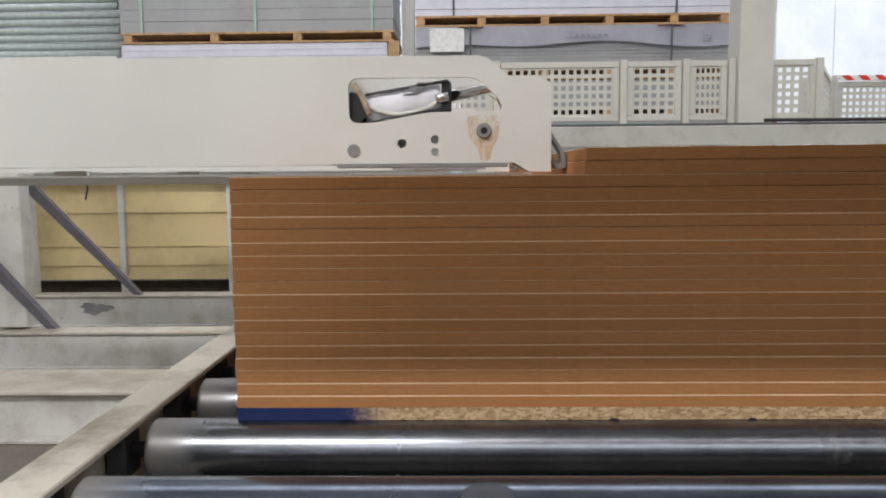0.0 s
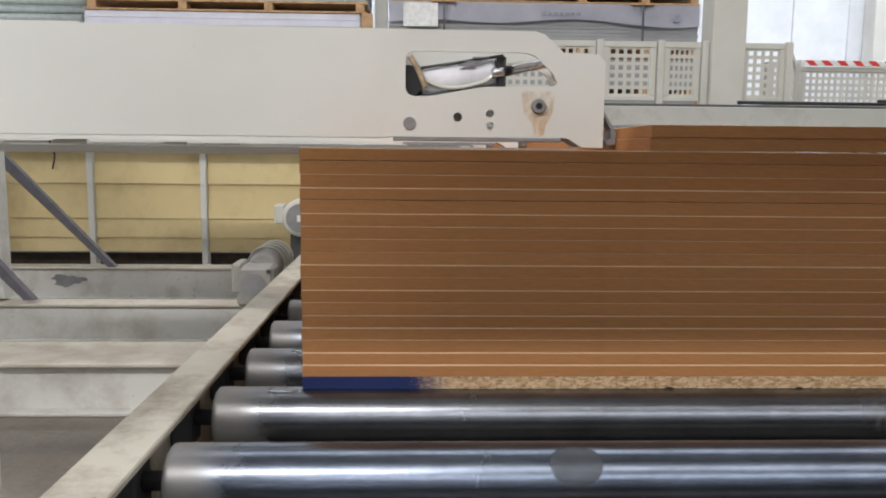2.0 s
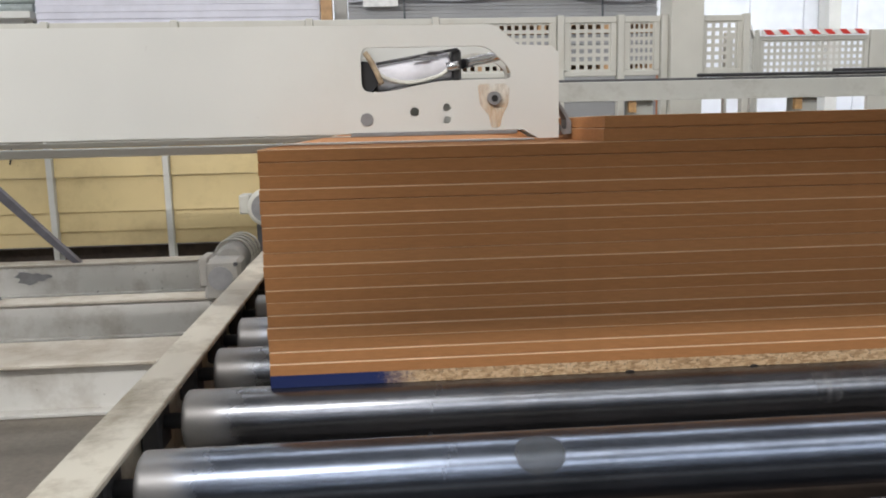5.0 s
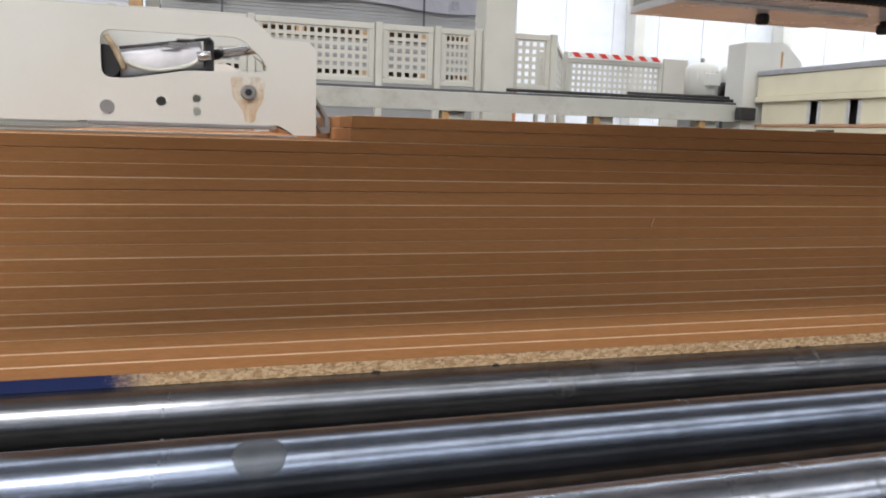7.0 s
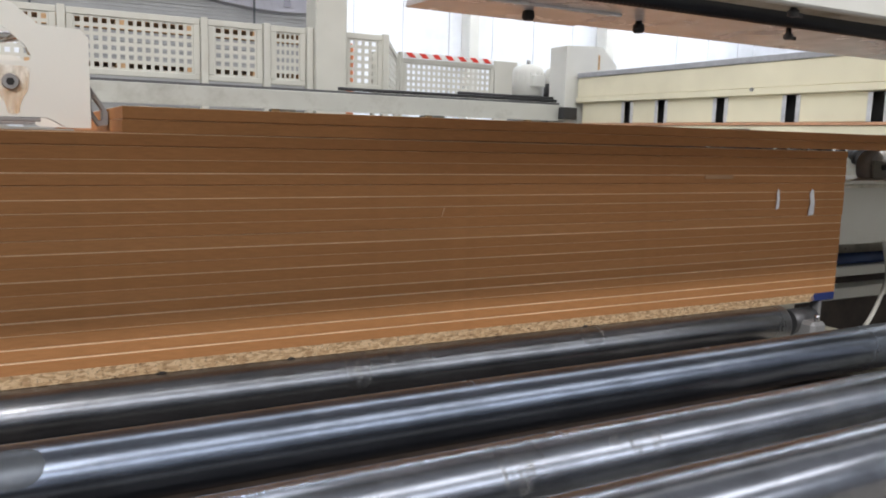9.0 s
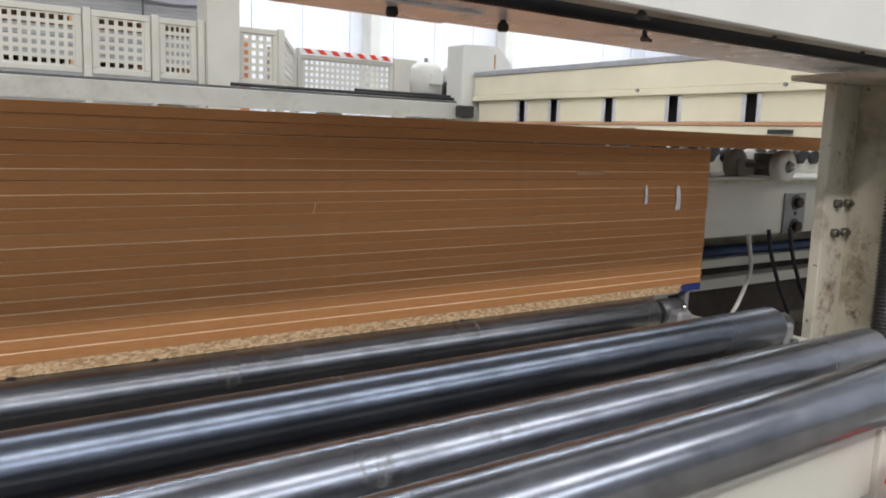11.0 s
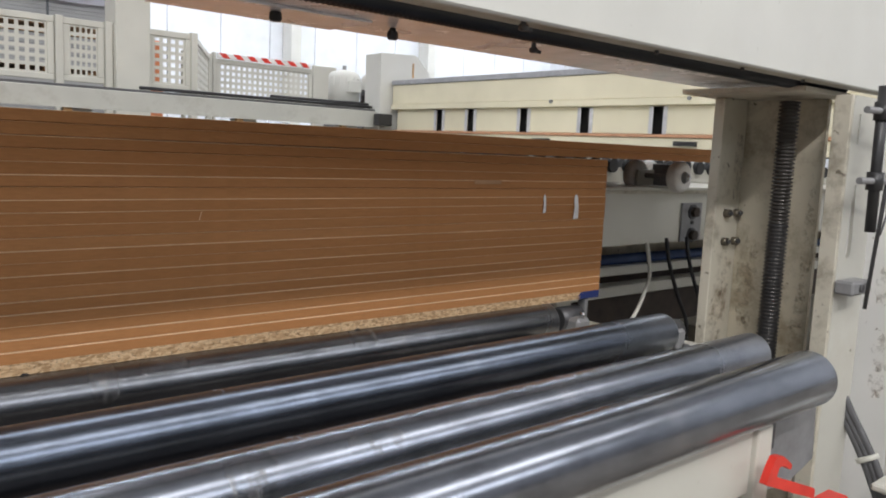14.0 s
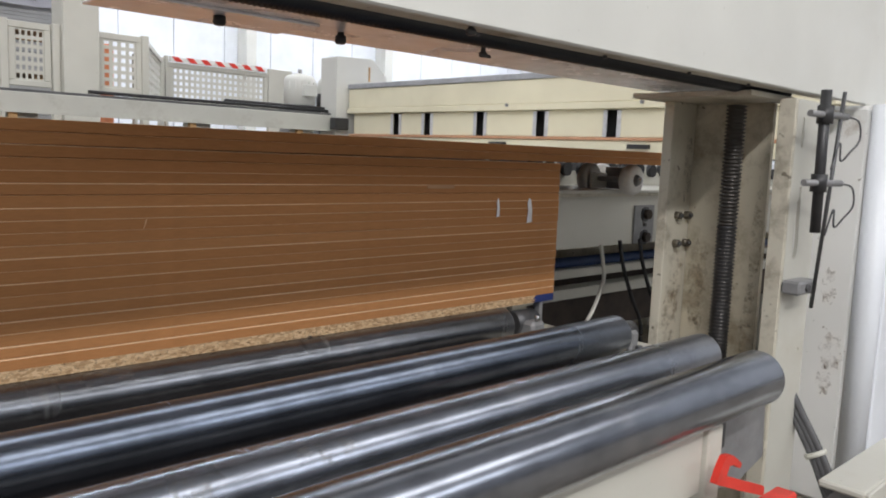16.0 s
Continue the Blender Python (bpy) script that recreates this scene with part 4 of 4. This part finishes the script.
fence = thing("fence", "cream machine guard fence of perforated sheet panels", "fence")
posts = [-3.15, -2.22, -1.30, -0.325, 0.612, 1.562, 2.03, 2.37]
for a, b in zip(posts, posts[1:]):
    guard_panel(fence, pose(a + 0.03, FY, 0), b - a - 0.06, FZ0, FZ1, max(5, round((b - a - 0.15) / 0.058)), 6)
guard_panel(fence, pose(2.66, FY, 0), 0.34, FZ0, FZ1, 4, 6)
guard_panel(fence, pose(3.05, FY + 0.05, 0, 0, 0, 62), 1.4, FZ0, FZ1, 22, 6)
for x in posts + [3.02]:
    part("post", box(B(), x - 0.026, x + 0.026, FY - 0.04, FY + 0.025, 0.0, FZ1 + 0.008, 0.003), CREAM, fence)
part("post", box(B(), 3.69, 3.74, 6.17, 6.22, 0.0, FZ1, 0.003), CREAM, fence)
big = thing("steel_column", "tall off-white square steel column behind the fence", "column")
part("shaft", box(B(), 2.40, 2.655, FY - 0.09, FY + 0.16, 0.0, 3.6, 0.006), CREAM, big)
part("cap", box(B(), 2.36, 2.69, FY - 0.13, FY + 0.20, 3.601, 3.63), CREAM, big)
gate = thing("gate", "cream perforated gate under a red and white striped bar", "gate")
guard_panel(gate, pose(3.92, 6.5, 0), 1.13, 1.36, 1.76, 17, 5)
guard_panel(gate, pose(3.60, 6.5, 0), 0.28, 1.36, 1.80, 3, 5)
part("plain_panel", box(B(), 5.06, 5.36, 6.48, 6.52, 0.0, 1.81, 0.004), CREAM, gate)
part("post", box(B(), 3.885, 3.915, 6.47, 6.53, 0.0, 1.82, 0.004), CREAM, gate)
part("post", box(B(), 3.57, 3.60, 6.47, 6.53, 0.0, 1.80, 0.004), CREAM, gate)
part("bar", box(B(), 3.92, 5.0, 6.44, 6.475, 1.765, 1.815, 0.003), PAPER, gate, "white barrier bar")
for k in range(7):
    x = 3.93 + 0.155 * k
    bm = B()
    plate(bm, [(x, 1.814), (x + 0.075, 1.814), (x + 0.125, 1.766), (x + 0.05, 1.766)], [], 6.436, 6.4395)
    part("red_stripe", bm, RED, gate, "red stripe")

# ---- yellowed louvre guard ----
lou = thing("louvre_guard", "yellowed plastic louvre guard in white frames", "machine guard")
LY = 4.6
for a, b in ((-4.6, -3.75), (-3.75, -2.93), (-2.93, -2.13), (-2.13, -1.33), (-1.33, -0.53), (-0.53, 0.27)):
    part("mullion", box(B(), b - 0.042, b, LY - 0.06, LY + 0.02, 0.0, 1.08, 0.003), WHITE, lou)
    part("head_band", box(B(), a + 0.001, b - 0.043, LY - 0.03, LY, 0.885, 1.08, 0.004), WHITE, lou)
    for z0, z1 in ((0.66, 0.884), (0.41, 0.658), (0.27, 0.408), (0.168, 0.268)):
        bm = B()
        prism(bm, [(LY - 0.03, z0), (LY - 0.012, z1), (LY, z1), (LY - 0.015, z0)], a + 0.002, b - 0.044)
        part("louvre", bm, YELLOW, lou)
# dark box added as the shade in the gap below the louvres
part("louvre_gap_shade", box(B(), -4.6, 0.27, LY + 0.10, LY + 0.16, 0.0, 0.14), RUSTSHADE, lou)
wire = bent(B(), [(-2.42, LY - 0.04, 1.06), (-2.42, LY - 0.045, 0.92), (-2.39, LY - 0.05, 0.86), (-2.41, LY - 0.05, 0.76)], 0.006)
solid("dangling_wire", wire, RUBBER, "thin dark wire hanging on the louvre guard", "wire")

# ---- floor beams and braces ----
def floor_beam(y, depth, x0, x1, h=0.185):
    ob = thing("floor_beam", "chipped off-white steel channel beam on the floor", "beam", "floor beams")
    part("top_flange", box(B(), x0, x1, y, y + depth, h - 0.014, h, 0.003), DUSTTOP, ob, "dust-browned top flange")
    part("web", box(B(), x0, x1, y + depth * 0.12, y + depth * 0.12 + 0.012, 0.016, h - 0.0145), BEAMPAINT, ob)
    part("bottom_flange", box(B(), x0, x1, y - 0.01, y + depth, 0.0, 0.0155, 0.003), BEAMPAINT, ob)
    return ob


floor_beam(1.53, 0.32, -4.5, -0.25)
floor_beam(2.555, 0.14, -4.5, -0.25)
b3 = floor_beam(3.60, 0.14, -4.5, -0.25, 0.2)
bm = B()
edge = []
for k in range(26):
    w = 2 * math.pi * k / 26
    q = 1 + 0.22 * math.sin(3 * w + 1) + 0.13 * math.sin(7 * w) + 0.08 * math.sin(11 * w + 2)
    edge.append((-1.93 + 0.095 * q * math.cos(w), 0.118 + 0.034 * q * math.sin(w)))
plate(bm, edge, [], 3.6125, 3.6165)
part("bare_patch", bm, GREYSTEEL, b3, "patch of bare grey metal where paint has flaked")


def brace_frame(x, y, zt, foot, label, bx):
    ob = thing("brace_frame", label, "machine leg", "braced legs")
    part("post", box(B(), x - 0.155, x, y, y + 0.09, 0.20, 1.02, 0.004), BEAMPAINT, ob)
    dx, dz = foot - bx, 0.20 - zt
    n = math.hypot(dx, dz)
    ux, uz = -dz / n * 0.032, dx / n * 0.032
    bm = B()
    plate(bm, [(bx - ux, zt - uz), (foot - ux, 0.201), (foot + ux, 0.201), (bx + ux, zt + uz)], [], y - 0.045, y - 0.001)
    part("brace", bm, BRACEGREY, ob, "dark grey diagonal brace")
    return ob


brace_frame(-2.33, 3.65, 0.91, -1.66, "off-white machine leg with a dark diagonal brace", -2.34)
brace_frame(-1.79, 2.61, 0.72, -1.65, "off-white machine leg with a dark diagonal brace", -2.12)
leg = thing("support_post", "cream steel support post beside the conveyor rail", "post")
part("tube", box(B(), -0.356, -0.293, -0.33, -0.27, 0.012, 0.885, 0.004), CREAM, leg)
part("foot", box(B(), -0.39, -0.26, -0.36, -0.24, 0.0, 0.012, 0.003), CREAM, leg)
for z in (0.30, 0.52, 0.70):
    part("bolt", tube(B(), (-0.306, -0.338, z), (-0.306, -0.33, z), 0.006, n=6), DARKSTEEL, leg)

# ---- drives beside the rail ----
gb = thing("gear_motor", "dusty grey gear motor with a ribbed fan cover", "motor")
part("gearbox", box(B(), -0.46, -0.33, 1.60, 1.72, 0.37, 0.515, 0.012), DUSTY, gb)
part("motor_body", lathe(B(), (-0.385, 1.70, 0.495), (-0.385, 2.0, 0.495), [(0, 0.045)] + [(0.02 + 0.012 * k, 0.050 if k % 2 else 0.057) for k in range(16)] + [(0.23, 0.060), (0.27, 0.056), (0.28, 0.04)], 24), DUSTY, gb)
part("flange", box(B(), -0.475, -0.44, 1.60, 1.73, 0.42, 0.525, 0.006), DUSTY, gb)
part("stand", box(B(), -0.45, -0.35, 1.62, 1.70, 0.0, 0.369, 0.005), DUSTY, gb)
part("torque_arm", box(B(), -0.34, -0.22, 1.63, 1.66, 0.39, 0.45, 0.004), DARKSTEEL, gb)
part("face_disc", tube(B(), (-0.40, 1.594, 0.45), (-0.40, 1.60, 0.45), 0.042, n=24), GREYSTEEL, gb)
for k in range(4):
    ring = [(-0.385 + 0.068 * math.cos(q * math.pi / 8), 1.78 + 0.06 * k, 0.495 + 0.068 * math.sin(q * math.pi / 8)) for q in range(-1, 10)]
    part("guard_wire", bent(B(), ring, 0.005, 6, 3), CREAM, gb, "cream wire guard")
for z in (0.40, 0.50):
    part("bolt", tube(B(), (-0.345, 1.588, z), (-0.345, 1.60, z), 0.008, n=6), DARKSTEEL, gb)
m2 = thing("round_motor", "off-white round motor seen on its grey fan cover", "motor")
part("body", lathe(B(), (-0.37, 2.55, 0.60), (-0.37, 2.85, 0.60), [(0, 0.065), (0.004, 0.084), (0.02, 0.09), (0.27, 0.088), (0.30, 0.06)], 28), CREAM, m2)
part("fan_cover", tube(B(), (-0.37, 2.544, 0.60), (-0.37, 2.55, 0.60), 0.068, n=28), GREYSTEEL, m2)
part("label_plate", box(B(), -0.385, -0.355, 2.540, 2.5435, 0.585, 0.615), PAPER, m2)
part("terminal_box", box(B(), -0.50, -0.45, 2.58, 2.70, 0.57, 0.66, 0.006), CREAM, m2)
part("stand", box(B(), -0.43, -0.31, 2.62, 2.76, 0.0, 0.52, 0.005), DARKSTEEL, m2)

# ---- packs of boards on pallets ----
def pallet(x0, x1, y, z, blocks, group):
    ob = thing("pallet", "rough sawn timber pallet between packs", "pallet", group)
    part("top_deck", box(B(), x0, x1, y, y + 1.0, z + 0.085, z + 0.105, 0.003), PALLET, ob)
    part("bottom_deck", box(B(), x0, x1, y, y + 0.12, z, z + 0.018, 0.003), PALLET, ob)
    # added board that shuts out the bright wall, so the openings stay dark
    part("rear_blind", box(B(), x0, x1, y + 0.9, y + 0.98, z + 0.0185, z + 0.0845), PALLET, ob)
    for b in blocks:
        part("block", box(B(), b - 0.04, b + 0.04, y + 0.002, y + 0.14, z + 0.0185, z + 0.0845, 0.003), PALLET, ob)
        part("stringer", box(B(), b - 0.04, b + 0.04, y + 0.45, y + 0.899, z + 0.0185, z + 0.0845, 0.003), PALLET, ob)
    return ob


def pack(x0, x1, y, z0, z1, mat, label, sheets, group):
    ob = thing("board_pack", label, "board pack", group)
    n = sheets
    r = random.Random(int(z0 * 100) + int(x0 * 10))
    for k in range(n):
        a, b = z0 + (z1 - z0) * k / n, z0 + (z1 - z0) * (k + 1) / n
        part("sheet", box(B(), x0 + r.uniform(-0.006, 0.006), x1 + r.uniform(-0.006, 0.006), y + 0.02 + r.uniform(-0.006, 0.006), y + 1.0, a, b - 0.002, 0.001), mat, ob)
    return ob


PY = 6.5
pallet(-2.93, -0.29, PY, 2.19, (-2.86, -2.02, -1.22, -0.36), "left pallets")
up = pack(-2.93, -0.30, PY, 2.296, 2.95, GREYPACK, "pack of plain grey boards with green straps", 6, "board packs")
for x in (-2.72, -1.62, -0.50):
    part("strap", box(B(), x - 0.012, x + 0.012, PY - 0.004, PY + 0.0125, 2.296, 2.95), STRAP, up)
pack(-2.93, -0.36, PY, 1.70, 2.188, WRAP, "pack of grey boards in pale film", 8, "board packs")
pallet(-2.93, -0.29, PY, 1.594, (-2.86, -2.02, -1.22, -0.36), "left pallets")
pack(-2.93, -0.36, PY, 0.9, 1.592, GREYPACK, "pack of plain grey boards under a pallet", 8, "board packs")
pallet(-2.93, -0.29, PY, 0.794, (-2.86, -2.02, -1.22, -0.36), "left pallets")
pack(-2.93, -0.36, PY, 0.0, 0.792, GREYPACK, "pack of plain grey boards on the floor", 8, "board packs")
corner = solid("corner_guard", box(B(), -0.345, -0.24, PY - 0.04, PY + 0.07, 0.0, 2.186, 0.004), PALLET, "upright timber edge guard on the pack", "timber")
pallet(-0.09, 2.93, PY + 0.1, 2.335, (-0.04, 0.55, 1.16, 1.78, 2.40, 2.88), "right pallets")
up2 = pack(-0.09, 2.93, PY + 0.1, 2.441, 2.95, WRAP, "pack of pale boards with a film skirt", 8, "board packs")
lo2 = pack(-0.09, 2.93, PY + 0.1, 1.93, 2.333, GREYPACK, "pack of grey boards with a pale wrapper sheet", 12, "board packs")
bm = B()
N = 40
top, bot = [], []
for i in range(N + 1):
    x = -0.085 + 3.01 * i / N
    top.append(bm.verts.new((x, PY + 0.085, 2.332)))
    bot.append(bm.verts.new((x, PY + 0.07 - 0.02 * math.sin(i * 0.25) ** 2, 2.135 + 0.02 * math.sin(i * 0.31) + 0.035 * math.exp(-((i - 20) / 9) ** 2))))
for i in range(N):
    bm.faces.new((top[i], top[i + 1], bot[i + 1], bot[i]))
bmesh.ops.solidify(bm, geom=bm.faces[:], thickness=0.003)
part("wrapper", bm, WRAP, lo2, "pale lilac paper wrapper hanging over the edge")
part("delivery_note", box(B(), 0.05, 0.38, PY + 0.045, PY + 0.048, 2.09, 2.31), PAPER, lo2, "torn white delivery note")
for i in range(7):
    part("print_bar", box(B(), 1.38 + 0.055 * i, 1.425 + 0.055 * i, PY + 0.045, PY + 0.048, 2.215, 2.24), INK, lo2)
part("print_square", box(B(), 2.66, 2.72, PY + 0.045, PY + 0.048, 2.17, 2.235), INK, lo2)
for x in (0.44, 2.36):
    part("strap", box(B(), x - 0.01, x + 0.01, PY + 0.036, PY + 0.041, 1.93, 2.334), DARKSTRAP, lo2)
    part("timber_corner", box(B(), x - 0.12, x + 0.12, PY + 0.03, PY + 0.10, 2.322, 2.3345), PALLET, lo2)
for x in (0.28, 2.42):
    part("strap", box(B(), x - 0.01, x + 0.01, PY + 0.100, PY + 0.112, 2.441, 2.95), DARKSTRAP, up2)
pallet(-0.09, 2.93, PY + 0.1, 1.824, (-0.04, 0.55, 1.16, 1.78, 2.40, 2.88), "right pallets")
pack(0.35, 2.93, PY + 0.1, 1.556, 1.822, GREYPACK, "pack of grey boards behind the fence", 8, "board packs")
pallet(0.35, 2.93, PY + 0.1, 1.45, (0.40, 1.16, 1.78, 2.40, 2.88), "right pallets")
pack(0.35, 2.93, PY + 0.1, 0.0, 1.448, GREYPACK, "pack of grey boards on the floor behind the fence", 10, "board packs")
solid("prop", box(B(), -0.08, 0.05, PY + 0.35, PY + 0.5, 0.0, 1.822), PALLET, "timber prop under the pack", "timber")
solid("orange_crate", box(B(), 3.05, 3.65, 7.2, 7.8, 0.0, 1.95, 0.02), ORANGE, "stacked orange cartons behind the fence", "crate")
solid("white_upright", box(B(), -0.235, -0.11, PY + 0.3, PY + 0.42, 0, 3.2, 0.005), WHITE, "white steel upright between the packs", "post")
rk = thing("pipe_stack", "stack of grey-green tubes lying on a white rack", "pipes")
for j in range(8):
    part("tube", tube(B(), (-6.0, PY + 0.1 + 0.02 * (j % 2), 2.12 + 0.075 * j), (-2.98 + 0.03 * (j % 3), PY + 0.1 + 0.02 * (j % 2), 2.12 + 0.075 * j), 0.037, n=14), PIPEGREY, rk)
part("rack_bar", box(B(), -6.0, -2.98, PY, PY + 0.4, 2.02, 2.082, 0.003), WHITE, rk)
for x in (-5.8, -3.1):
    part("rack_post", box(B(), x, x + 0.08, PY + 0.15, PY + 0.25, 0.0, 2.019, 0.003), WHITE, rk)
